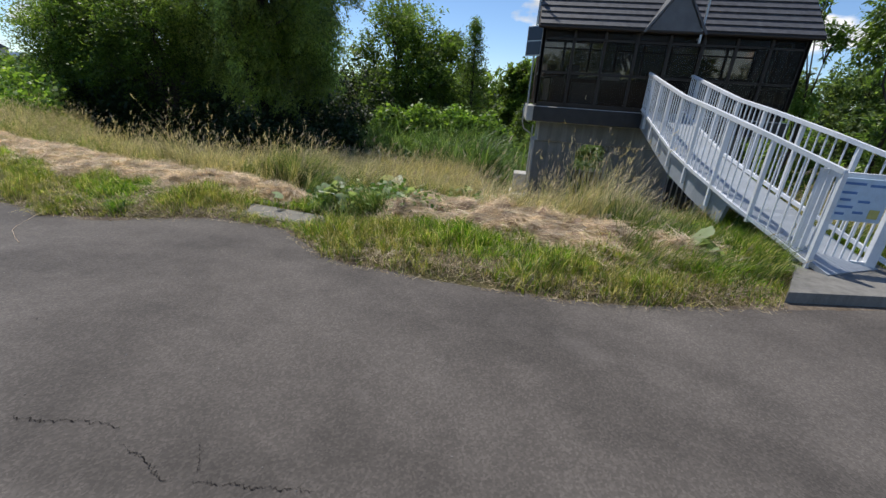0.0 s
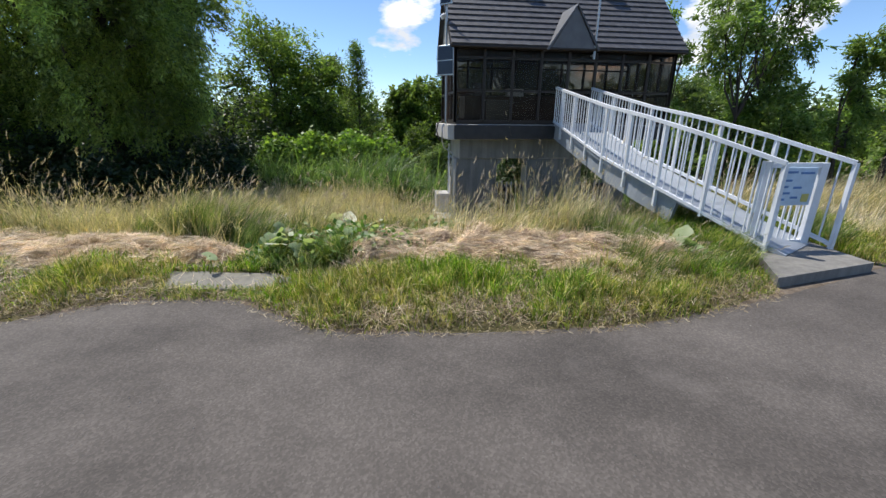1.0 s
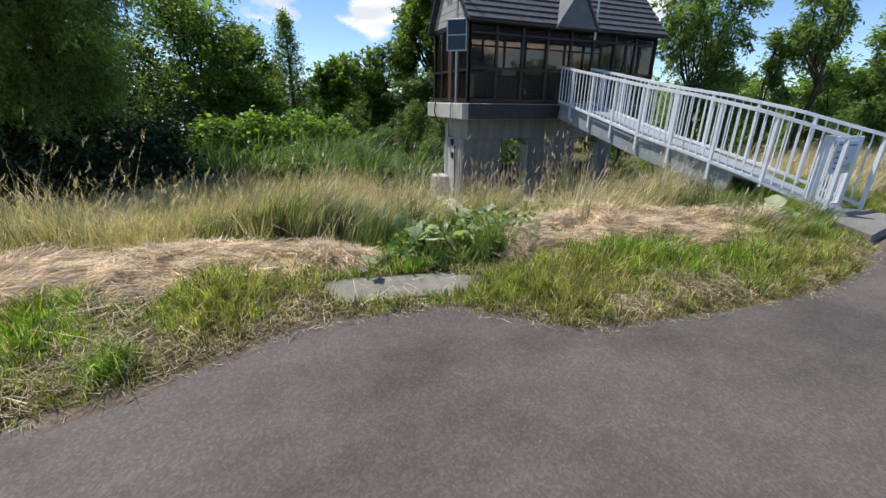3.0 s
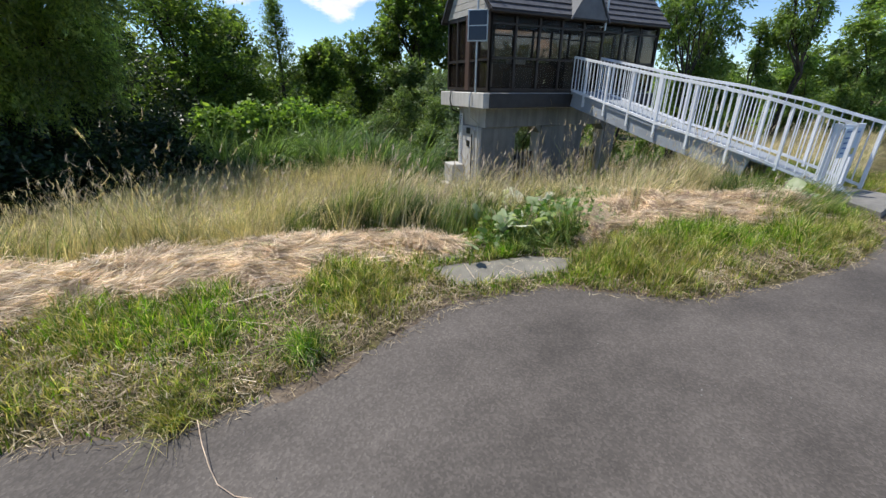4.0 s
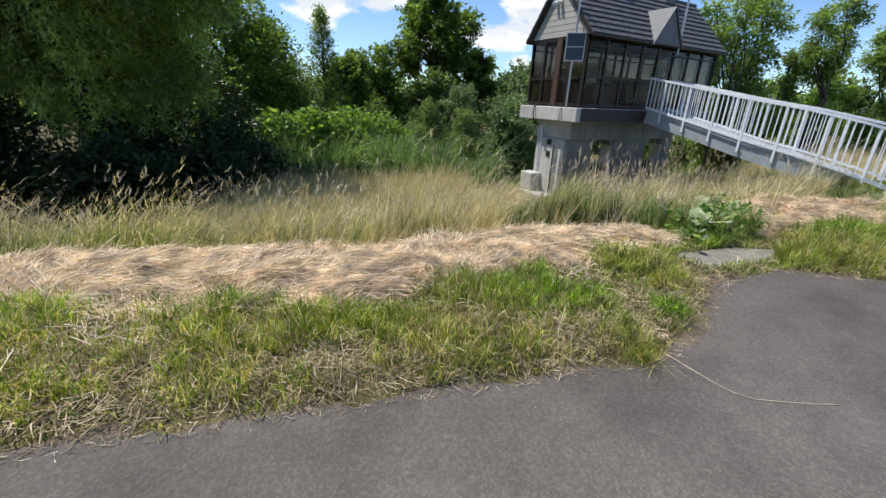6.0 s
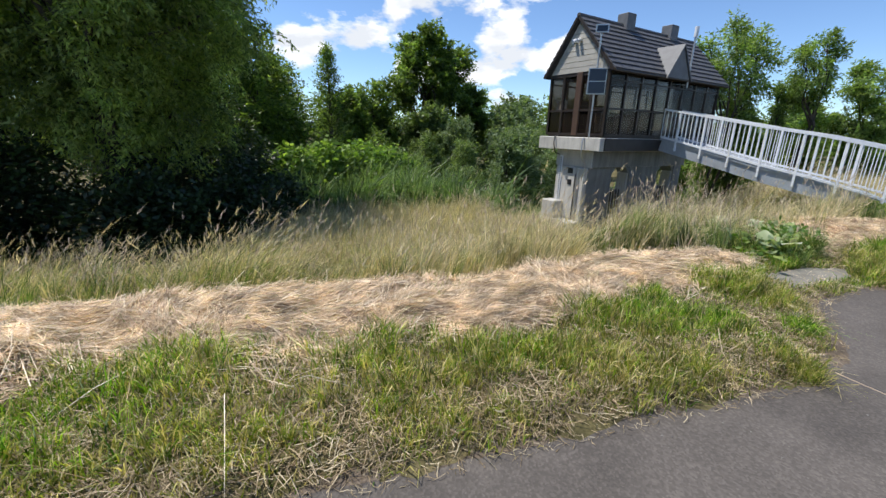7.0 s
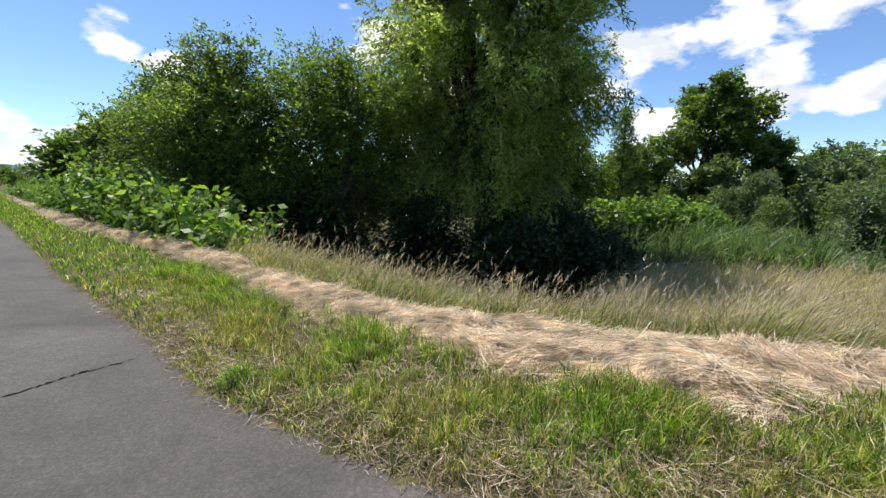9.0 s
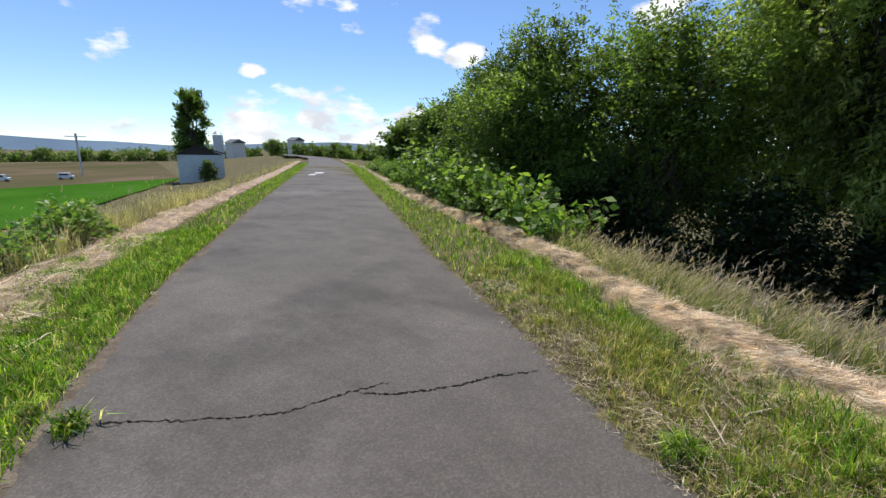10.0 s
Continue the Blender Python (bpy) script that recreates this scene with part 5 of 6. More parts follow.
tall_grass("golden_grass", 55000, (-55, -13, -4, 42), lambda r, l, x, y: (l > 1.3) & (l < 4.2), 0.2, 0.5, TALL_GOLD, "pale golden grass on the field side of the levee", wide=(0.006, 0.014), heads=0.03, wind=(0.2, 0.1), simple=True)
tall_grass("bank_grass", 60000, (-45, -12, 8, 42), lambda r, l, x, y: (r > 2.0) & (r < 4.0), 0.2, 0.45, TALL_GREEN, "green grass along the river side of the levee", wide=(0.008, 0.02), heads=0.02, simple=True)
tall_grass("golden_grass", 60000, (-26, -13.5, -3, 12), lambda r, l, x, y: (l > 1.75) & (l < 4.2), 0.16, 0.5, TALL_GOLD, "pale golden grass beyond the hay on the field side", wide=(0.005, 0.012), heads=0.05, wind=(0.2, 0.1))

WATER = Mat("river_water", 0.06, 0, 0.5)
WATER.color(WATER.ramp(WATER.noise(0.5, 4), [(0.3, (0.03, 0.045, 0.03)), (0.7, (0.06, 0.08, 0.05))])).bump(WATER.noise(2.5, 4, 0.6, (1.0, 3.0, 1.0)), 0.15, 0.05)
wm = bmesh.new()
prism(wm, [(3.6, 17.2), (5.2, 15.4), (6.6, 16.6), (8.2, 19.6), (12.5, 23.5), (11.0, 25.6), (6.6, 22.4), (5.4, 20.6)], 2, -2.3, -1.86)
tagged(part("water", wm, WATER.m), "still dark green river water between the bushes", "water", kind="structure")

# ---------------------------------------------------------------- field side
PADDY = Mat("paddy_green", 0.9, 0, 0.0)
PADDY.color(PADDY.ramp(PADDY.noise(0.15, 4), [(0.3, (0.03, 0.095, 0.010)), (0.7, (0.05, 0.135, 0.016))])).bump(PADDY.noise(9, 4), 0.6, 0.1)
BROWN = Mat("brown_field", 0.95, 0, 0.0)
BROWN.color(BROWN.ramp(BROWN.noise(0.06, 6, 0.6, (1.0, 1.0, 3.0)), [(0.3, (0.06, 0.075, 0.03)), (0.55, (0.10, 0.085, 0.05)), (0.75, (0.16, 0.12, 0.085))]))


def field(name, outline, lift, mat, label):
    """A field laid over the ground, following its fall."""
    bm = bmesh.new()
    n = 24
    o = np.array(outline, float)
    grid = []
    for i in range(n + 1):
        a, b = o[0] + (o[1] - o[0]) * i / n, o[3] + (o[2] - o[3]) * i / n
        grid.append([bm.verts.new((*(a + (b - a) * j / n), float(ground_z(*(a + (b - a) * j / n))) + lift)) for j in range(n + 1)])
    for i in range(n):
        for j in range(n):
            bm.faces.new((grid[i][j], grid[i + 1][j], grid[i + 1][j + 1], grid[i][j + 1]))
    ob = part(name, bm, mat)
    return tagged(ob, label, "field", kind="structure")


field("paddy_field", [(-36, -30), (-43, 9), (-78, 33), (-66, -40)], 0.12, PADDY.m, "flat bright green paddy field below the levee")
field("dry_field", [(-66.5, -40), (-79, 33), (-180, 70), (-170, -60)], 0.08, BROWN.m, "brown and olive fields beyond the paddy")


def shed():
    s = empty("farm_shed")
    tagged(s, "pale blue-white farm shed with a dark gable roof", "shed")
    a, b = Vector((-67.2, 27.8, 0)), Vector((-64.95, 32.5, 0))
    ux = (b - a).normalized()
    uy = Vector((ux.y, -ux.x, 0)) * -1
    m = Matrix((ux, uy, Vector((0, 0, 1)))).transposed().to_4x4()
    m.translation = a
    s.matrix_world = m
    ln, dp = (b - a).length, 6.0
    z0, z1, zr = -3.9, 0.65, 1.9
    wall = plain("shed_wall", (0.55, 0.62, 0.66), 0.6, 0, 0.1, 1.5)
    roof = plain("shed_roof", (0.03, 0.028, 0.03), 0.6)
    for nm, lo, hi in (("front_wall", (0, 0, z0), (ln, 0.15, z1)), ("back_wall", (0, dp - 0.15, z0), (ln, dp, z1)), ("side_wall", (0, 0.15, z0), (0.15, dp - 0.15, z1)), ("side_wall", (ln - 0.15, 0.15, z0), (ln, dp - 0.15, z1))):
        part(nm, block(bmesh.new(), lo, hi), wall, s)
    part("gable", prism(bmesh.new(), [(0, z1), (ln, z1), (ln * 0.42, zr - 0.1)], 1, 0.0, 0.15), roof, s)
    part("roof", prism(bmesh.new(), [(-0.5, z1 - 0.15), (ln * 0.42, zr), (ln + 0.2, z1 + 0.25), (ln + 0.2, z1 + 0.1), (ln * 0.42, zr - 0.15), (-0.5, z1 - 0.3)], 1, -0.4, dp + 0.3), roof, s, "dark sheet roof")


shed()
grow("poplar_tree", (-70.2, 31.4), 2.3, -1.0, 9.2, "tall ragged poplar behind the farm shed", LEAF_DARK, 20, 800, 24, 0.26, 0.26, 0.2, -0.3, 0.5, 2, 301, lump=(0.26, 0.42))
grow("garden_bush", (-64.6, 30.2), 0.75, -2.6, -0.2, "round green bush in front of the shed", LEAF_BUSH, 6, 250, 14, 0.25, 0.2, 0.05, 0.1, 0.5, 2, 302, "bush")
for i in range(26):
    t = i / 25
    x, y = -208 + 60 * t, 30 + 125 * t
    z = float(ground_z(x, y))
    grow("far_tree", (x, y), 3.4 + 1.2 * math.sin(i * 1.9), z - 0.5, z + 2.6 + 0.8 * math.sin(i * 2.7) + 4.0 * t, "tree of a far dark tree line", LEAF_DARK, 7, 150, 16, 0.5, 0.5, 0.2, 0.1, 0.6, 1, 320 + i, inner=False)
for i, (x, y, h) in enumerate([(-140, 92, 5.0), (-132, 96, 4.2), (-118, 92, 3.6), (-105, 92, 2.8), (-95, 92, 2.6), (-98, 100, 3.6), (-122, 104, 4.6)]):
    z = float(ground_z(x, y))
    grow("far_tree", (x, y), 2.6 + 0.7 * math.sin(i * 2.1), z - 0.5, h - 1.0, "dark tree where the path bends away", LEAF_DARK, 8, 240, 22, 0.36, 0.4, 0.2, 0.1, 0.6, 1, 360 + i, inner=False)


def far_house(x, y, w, h, label):
    z = float(ground_z(x, y))
    s = empty("far_building")
    tagged(s, label, "building")
    part("wall", block(bmesh.new(), (x - w / 2, y - w / 2, z), (x + w / 2, y + w / 2, z + h), 0.05), plain("pale_plaster", (0.62, 0.62, 0.60), 0.8), s)
    part("roof", prism(bmesh.new(), [(y - w * 0.6, z + h), (y + w * 0.6, z + h), (y, z + h + w * 0.28)], 0, x - w * 0.6, x + w * 0.6), plain("far_roof", (0.10, 0.11, 0.13), 0.7), s)


far_house(-165, 92, 5, 7.0, "pale distant farm building with a dark roof")
far_house(-150, 108, 4.5, 7.0, "pale distant house with a dark roof")
silo = empty("silo")
tagged(silo, "small pale cylindrical silo behind the shed", "silo")
bm = bmesh.new()
bmesh.ops.create_cone(bm, cap_ends=True, segments=20, radius1=1.6, radius2=1.6, depth=11.0, matrix=Matrix.Translation((-151.5, 78.4, 0.2)))
part("tank", bm, plain("silo_steel", (0.5, 0.52, 0.55), 0.4, 0.3), silo)
bm = bmesh.new()
bmesh.ops.create_cone(bm, cap_ends=True, segments=20, radius1=1.7, radius2=0.4, depth=1.0, matrix=Matrix.Translation((-151.5, 78.4, 6.5)))
part("cap", bm, plain("silo_cap", (0.35, 0.36, 0.38), 0.4, 0.3), silo)


def van(x, y, turn):
    z = float(ground_z(x, y)) + 0.1
    v = empty("parked_van")
    tagged(v, "small white van parked on the field road", "van")
    v.matrix_world = pose(x, y, z, 0, 0, turn) @ Matrix.Diagonal((0.55, 0.55, 0.55, 1))
    prof = [(-1.6, 0.35), (1.6, 0.35), (1.65, 0.9), (1.15, 1.0), (0.75, 1.65), (-1.5, 1.7), (-1.62, 1.2)]
    part("body", prism(bmesh.new(), prof, 1, -0.7, 0.7), WHITE, v)
    part("side_window", block(bmesh.new(), (-1.2, -0.715, 1.1), (0.7, -0.705, 1.5)), DARK, v)
    part("windscreen", bar(bmesh.new(), (1.13, 0, 1.05), (0.79, 0, 1.58), 1.2, 0.02), DARK, v)
    for wx in (-1.05, 1.05):
        for wy in (-0.62, 0.62):
            part("wheel", rod(bmesh.new(), (wx, wy - 0.09, 0.3), (wx, wy + 0.09, 0.3), 0.3, 16), DARK, v)


van(-88.1, 22.1, 65)
van(-89.4, 15.8, 65)
pole = empty("utility_pole")
tagged(pole, "grey utility pole with crossarms by the field road", "pole")
pz = float(ground_z(-97.3, 26.5))
part("shaft", rod(bmesh.new(), (-97.3, 26.5, pz), (-97.3, 26.5, 3.4), 0.16, 10), GALV, pole)
for z in (2.9, 2.2):
    part("crossarm", bar(bmesh.new(), (-97.9, 25.3, z), (-96.7, 27.7, z), 0.12, 0.12), GALV, pole)

# blue of the distance haze is put into the hill colour
HILL = Mat("haze_blue_hills", 1.0, 0, 0.0)
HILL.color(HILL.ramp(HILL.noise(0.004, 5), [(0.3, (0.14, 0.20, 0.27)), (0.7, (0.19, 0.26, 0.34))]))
bm = bmesh.new()
prev = None
for k in range(121):
    a = 2 * math.pi * k / 120
    h = 16 + 22 * noise.noise((math.cos(a) * 3.5, math.sin(a) * 3.5, 1.0)) + 9 * noise.noise((math.cos(a) * 14, math.sin(a) * 14, 2.0))
    r = 1350
    now = [bm.verts.new((r * math.cos(a), r * math.sin(a), -20)), bm.verts.new(((r + 60) * math.cos(a), (r + 60) * math.sin(a), max(4, h)))]
    if prev:
        bm.faces.new((prev[0], now[0], now[1], prev[1]))
    prev = now
tagged(part("backdrop", bm, HILL.m, smooth=True), "faint hills along the horizon with distance haze painted in blue", "hills", kind="structure")

# ---------------------------------------------------------------- fittings on house and pier
mast = empty("solar_mast")
tagged(mast, "thin steel mast with a solar panel and a small lamp panel", "mast")
part("pole", rod(bmesh.new(), (2.21, 8.93, DECK_Z), (2.21, 8.93, 3.72), 0.022, 10), GALV, mast)


def turned(lo, hi, bevel=0.0):
    """A box on the mast, turned about it to face the path."""
    bm = block(bmesh.new(), lo, hi, bevel)
    bmesh.ops.rotate(bm, verts=bm.verts, cent=(2.21, 8.93, 0), matrix=Matrix.Rotation(radians(48), 3, "Z"))
    return bm


pn = part("solar_panel", turned((2.14, 8.70, 2.36), (2.17, 9.12, 2.94), 0.004), GALV, mast, "solar panel in an aluminium frame")
for za, zb in ((2.385, 2.64), (2.66, 2.915)):
    part("cell_field", turned((2.132, 8.725, za), (2.14, 9.095, zb)), PANEL, pn)
up = part("upper_panel", turned((2.16, 8.78, 3.68), (2.19, 9.07, 3.86), 0.004), GALV, mast, "small framed upper panel")
part("cell_field", turned((2.152, 8.81, 3.71), (2.16, 9.04, 3.83)), PANEL, up)
aer = empty("antenna_pole")
tagged(aer, "white antenna pole fixed above the eave", "antenna")
part("pole", rod(bmesh.new(), (5.26, 8.47, 2.70), (5.26, 8.47, 4.0), 0.024, 10), GALV, aer)
part("sensor_head", rod(bmesh.new(), (5.26, 8.47, 3.92), (5.26, 8.47, 4.16), 0.05, 12), WHITE, aer, "white cylindrical sensor head")
part("bracket", bar(bmesh.new(), (5.26, 8.47, 2.78), (5.26, 8.62, 2.78), 0.03, 0.03), GALV, aer)
gauge = empty("staff_gauge")
tagged(gauge, "white staff gauge with black marks on the pier face", "gauge")
part("board", block(bmesh.new(), (2.425, 9.88, -1.3), (2.45, 9.97, 0.9)), WHITE, gauge)
for k in range(40):
    part("mark", block(bmesh.new(), (2.42, 9.90, -1.28 + k * 0.054), (2.425, 9.95, -1.255 + k * 0.054)), DARK, gauge)
pipe = empty("conduit")
tagged(pipe, "grey conduit pipe running down the pier", "pipe")
part("tube", rod(bmesh.new(), (2.42, 9.3, -1.6), (2.42, 9.3, 0.55), 0.018, 8), GALV, pipe)
part("tube", rod(bmesh.new(), (2.42, 9.38, -1.6), (2.42, 9.38, 0.45), 0.014, 8), DARK, pipe)
cv, cf = tube([(2.19, 9.06, 1.38), (2.15, 9.06, 1.30), (2.15, 9.06, 1.0), (2.2, 9.08, 0.86), (2.40, 9.1, 0.74), (2.42, 9.1, 0.5), (2.42, 9.1, -1.6)], [0.017] * 7, 8)
mesh_from("bent_tube", cv, cf, GALV, pipe, smooth=True)
cable = empty("cable")
tagged(cable, "black cable drooping over the deck edge", "cable")
cv, cf = tube([(2.3, 10.02, 1.42), (2.18, 10.0, 1.40), (2.14, 9.98, 1.2), (2.2, 9.96, 0.98), (2.36, 9.95, 0.92)], [0.016] * 5, 8)
mesh_from("sheath", cv, cf, DARK, cable, smooth=True)
for z, w in ((0.52, 0.16), (0.22, 0.12)):
    sign = part("pier_sign", block(bmesh.new(), (2.43, 9.58 - w / 2, z - 0.07), (2.45, 9.58 + w / 2, z + 0.07), 0.003), DARK)
    tagged(sign, "small dark plate on the pier face", "sign")

# sign board on the bridge gate
board = part("gate_sign", block(bmesh.new(), (5.12, 3.595, 0.60), (5.58, 3.61, 1.02), 0.004), plain("sign_pale_blue", (0.50, 0.62, 0.74), 0.4))
tagged(board, "pale blue notice board with dark lines on the gate", "sign")
SIGN_BLUE = plain("sign_blue", (0.10, 0.20, 0.42), 0.5)
for x0, x1, z in ((5.15, 5.33, 0.97), (5.37, 5.54, 0.96), (5.15, 5.28, 0.88), (5.16, 5.25, 0.81), (5.32, 5.42, 0.80), (5.16, 5.29, 0.74), (5.16, 5.24, 0.67), (5.31, 5.40, 0.69)):
    part("line", block(bmesh.new(), (x0, 3.589, z - 0.012), (x1, 3.595, z + 0.012)), SIGN_BLUE, board)
part("emblem", block(bmesh.new(), (5.45, 3.589, 0.64), (5.54, 3.595, 0.73), 0.002), plain("sign_yellow", (0.55, 0.50, 0.15), 0.5), board)

# ---------------------------------------------------------------- things on the ground


def flat_slab(name, outline, z0, z1, label):
    worn = []
    for (ax, ay), (bx, by) in zip(outline, outline[1:] + outline[:1]):
        for k in range(9):
            x, y = ax + (bx - ax) * k / 9, ay + (by - ay) * k / 9
            worn.append((x + 0.035 * noise.noise((x * 6, y * 6, 1.0)), y + 0.045 * noise.noise((x * 6, y * 6, 4.0))))
    ob = part(name, prism(bmesh.new(), worn, 2, z0, z1), CONCRETE_SLAB)
    return tagged(ob, label, "slab", kind="structure")


flat_slab("path_slab_1", SLAB_FRONT, -0.1, 0.036, "pale concrete slab sunk in the grass")
flat_slab("path_slab_2", SLAB_BACK, -0.1, 0.055, "second concrete slab behind, mossy at its edges")


BLEACHED = leafy("bleached_leaves", [(0.0, (0.24, 0.28, 0.16)), (0.5, (0.48, 0.50, 0.38)), (1.0, (0.68, 0.68, 0.58))], 0.3)


def butterbur(x, y, n, spread, size, seed, label, mat=LEAF_BIG):
    """Big round leaves on short stalks, each leaf a part."""
    g = np.random.default_rng(seed)
    top = empty("butterbur_plant")
    tagged(top, label, "plant", "broad-leaved plants")
    for k in range(n):
        cx, cy = x + g.normal(0, spread), y + g.normal(0, spread * 0.6)
        z0 = float(ground_z(cx, cy))
        h, r = g.uniform(0.08, 0.28), size * 1.12 * g.uniform(0.6, 1.15)
        tilt, a0 = g.uniform(0.2, 2.4), g.uniform(0, 2 * math.pi)
        u = Vector((math.cos(a0), math.sin(a0), 0))
        nrm = (Vector((0, 0, 1)) + u * tilt).normalized()
        s1 = nrm.cross(Vector((0.2, 0.1, 1))).normalized()
        s2 = nrm.cross(s1)
        c = Vector((cx, cy, z0 + h))
        vs, fs = [c - nrm * r * 0.12], []
        m = 18
        for ring, rr in ((0, 0.55), (1, 1.0)):
            for i in range(m):
                w = 2 * math.pi * (i + 0.5) / m
                rad = rr * r * (1 - (0.55 if i in (0, m - 1) and ring else 0)) * (1 + 0.07 * math.sin(w * 5 + k))
                wav = 0.07 * r * math.sin(w * 4 + k) * ring - 0.10 * r * ring * tilt
                vs.append(c + s1 * rad * math.cos(w) + s2 * rad * math.sin(w) + nrm * wav)
        for i in range(m):
            j = (i + 1) % m
            fs.append((0, 1 + i, 1 + j, 1 + j))
            fs.append((1 + i, 1 + m + i, 1 + m + j, 1 + j))
        bm = bmesh.new()
        bv = [bm.verts.new(v) for v in vs]
        for f in fs:
            bm.faces.new([bv[i] for i in dict.fromkeys(f)])
        leaf = part("leaf", bm, mat, top, smooth=True)
        tv, tf = tube([(cx - 0.03, cy, z0 - 0.02), (cx, cy, z0 + h * 0.5), tuple(c)], [0.008, 0.006, 0.004], 5)
        mesh_from("stalk", tv, tf, TALL_GREEN, leaf)


butterbur(-0.2, 3.95, 13, 0.24, 0.085, 1, "clump of broad pale green leaves beside the slab")
butterbur(0.35, 4.15, 17, 0.38, 0.095, 2, "clump of broad green leaves at the end of the hay")
butterbur(0.36, 4.85, 6, 0.16, 0.13, 3, "broad bleached leaves standing in the golden grass", BLEACHED)
butterbur(-0.3, 3.95, 5, 0.22, 0.10, 6, "few bleached broad leaves among the weeds by the slab", BLEACHED)
butterbur(1.25, 5.2, 7, 0.16, 0.12, 4, "broad bright green leaves behind the hay pile")
butterbur(4.1, 3.42, 6, 0.12, 0.115, 5, "broad dark green leaves by the footbridge")


def weed_heap(x, y, rx, ry, top_z, n, label):
    """A heap of bent leafy weeds: stems that arch over, with small broad leaves along them."""
    top = empty("weed_heap")
    tagged(top, label, "weeds", kind="stuff")
    a, q = rng.uniform(0, 2 * np.pi, n), rng.uniform(0, 1, n) ** 0.5
    px, py = x + rx * q * np.cos(a), y + ry * q * np.sin(a)
    z = ground_z(px, py)
    lift = top_z * (1 - 0.75 * q ** 2) * rng.uniform(0.5, 1.1, n)
    c = np.stack([px, py, z + lift], 1)
    leaves("leaf", c, np.full(n, 0.06), 4, 0.07, LEAF_BIG, top, 0.3, 0.8)
    foot = np.stack([px - 0.1 * np.cos(a), py - 0.1 * np.sin(a), z - 0.01], 1)
    lean = np.stack([np.cos(a), np.sin(a)], 1) * rng.uniform(0.1, 0.7, (n, 1))
    blades("stem", np.repeat(foot, 3, 0) + rng.normal(0, 0.03, (3 * n, 3)) * [1, 1, 0], np.repeat(lift * 1.15 + 0.04, 3), np.repeat(lean, 3, 0) + rng.normal(0, 0.3, (3 * n, 2)), np.full(3 * n, 0.007), TALL_GREEN, parent=top)


weed_heap(0.45, 4.15, 0.8, 0.42, 0.26, 300, "heap of leafy green weeds between the hay and the slab")
weed_heap(-0.3, 4.0, 0.3, 0.24, 0.2, 90, "leafy green weeds beside the slab")
weed_heap(1.5, 4.85, 0.7, 0.3, 0.26, 220, "leafy green weeds behind the hay pile")


def tuft(x, y, n, h, wd, mat, label):
    root = np.stack([x + rng.normal(0, 0.05, n), y + rng.normal(0, 0.05, n), np.zeros(n) + 0.0], 1)
    root[:, 2] = np.maximum(ground_z(root[:, 0], root[:, 1]), 0.0)
    ob = blades("grass_tuft", root, rng.uniform(0.5, 1, n) * h, rng.normal(0, 0.75, (n, 2)), rng.uniform(0.6, 1.2, n) * wd, mat)
    return tagged(ob, label, "grass")


tuft(-13.45, 3.36, 120, 0.16, 0.012, GRASS, "small grass tuft growing in the asphalt crack")
for i in range(7):
    tuft(-1.2 + 0.165 * i, 3.30 - 0.024 * i, 70 + 20 * (i % 3), 0.07 + 0.02 * (i % 2), 0.006, GRASS, "small grass tuft along the front of the slab")
tuft(-3.05, 2.73, 260, 0.2, 0.005, GRASS_DRY, "bushy grass tuft leaning over the asphalt edge")
tuft(-2.4, 2.97, 300, 0.2, 0.006, GRASS, "bushy green grass tuft at the asphalt corner")
tuft(-10.45, 5.16, 300, 0.16, 0.006, GRASS, "bushy grass tuft at the asphalt edge")

# long bleached stalk lying out over the asphalt
sv, sf = tube([(-2.94, 2.62, 0.07), (-2.92, 2.48, 0.05), (-2.89, 2.35, 0.03), (-2.86, 2.26, 0.018), (-2.80, 2.18, 0.012), (-2.68, 2.10, 0.01), (-2.55, 2.02, 0.009), (-2.42, 1.95, 0.009)], [0.0018] * 6 + [0.0014, 0.003], 5)
stalk = mesh_from("dry_stalk", sv, sf, STRAW)
tagged(stalk, "long bleached grass stalk lying on the asphalt", "stalk")

# cracks in the asphalt: thin uneven dark grooves
CRACK = Mat("crack_shadow", 1.0, 0, 0.0)
CRACK.color(CRACK.ramp(CRACK.noise(20, 3), [(0.3, (0.012, 0.011, 0.010)), (0.7, (0.03, 0.027, 0.025))]))


def crack(points, width, seed):
    g = np.random.default_rng(seed)
    p = along(np.array(points, float), max(12, int(len(points) * 14)))
    n = len(p)
    wob = np.cumsum(g.normal(0, 0.006, n)) * 0.6
    wob -= np.linspace(wob[0], wob[-1], n)
    d = np.gradient(p, axis=0)
    d /= np.linalg.norm(d, axis=1)[:, None]
    nr = np.stack([-d[:, 1], d[:, 0]], 1)
    c = p + nr * (wob + g.normal(0, 0.006, n))[:, None]
    w = width * np.abs(1 + 0.6 * g.normal(0, 1, n))[:, None] * np.clip(np.minimum(np.arange(n), np.arange(n)[::-1]) / 4, 0.1, 1)[:, None]
    a, b = c - nr * w / 2, c + nr * w / 2
    v = np.concatenate([np.concatenate([a, np.full((n, 1), 0.008)], 1), np.concatenate([b, np.full((n, 1), 0.008)], 1)])
    f = [(i, i + 1, n + i + 1, n + i) for i in range(n - 1)]
    return mesh_from("crack", v, f, CRACK.m, road)


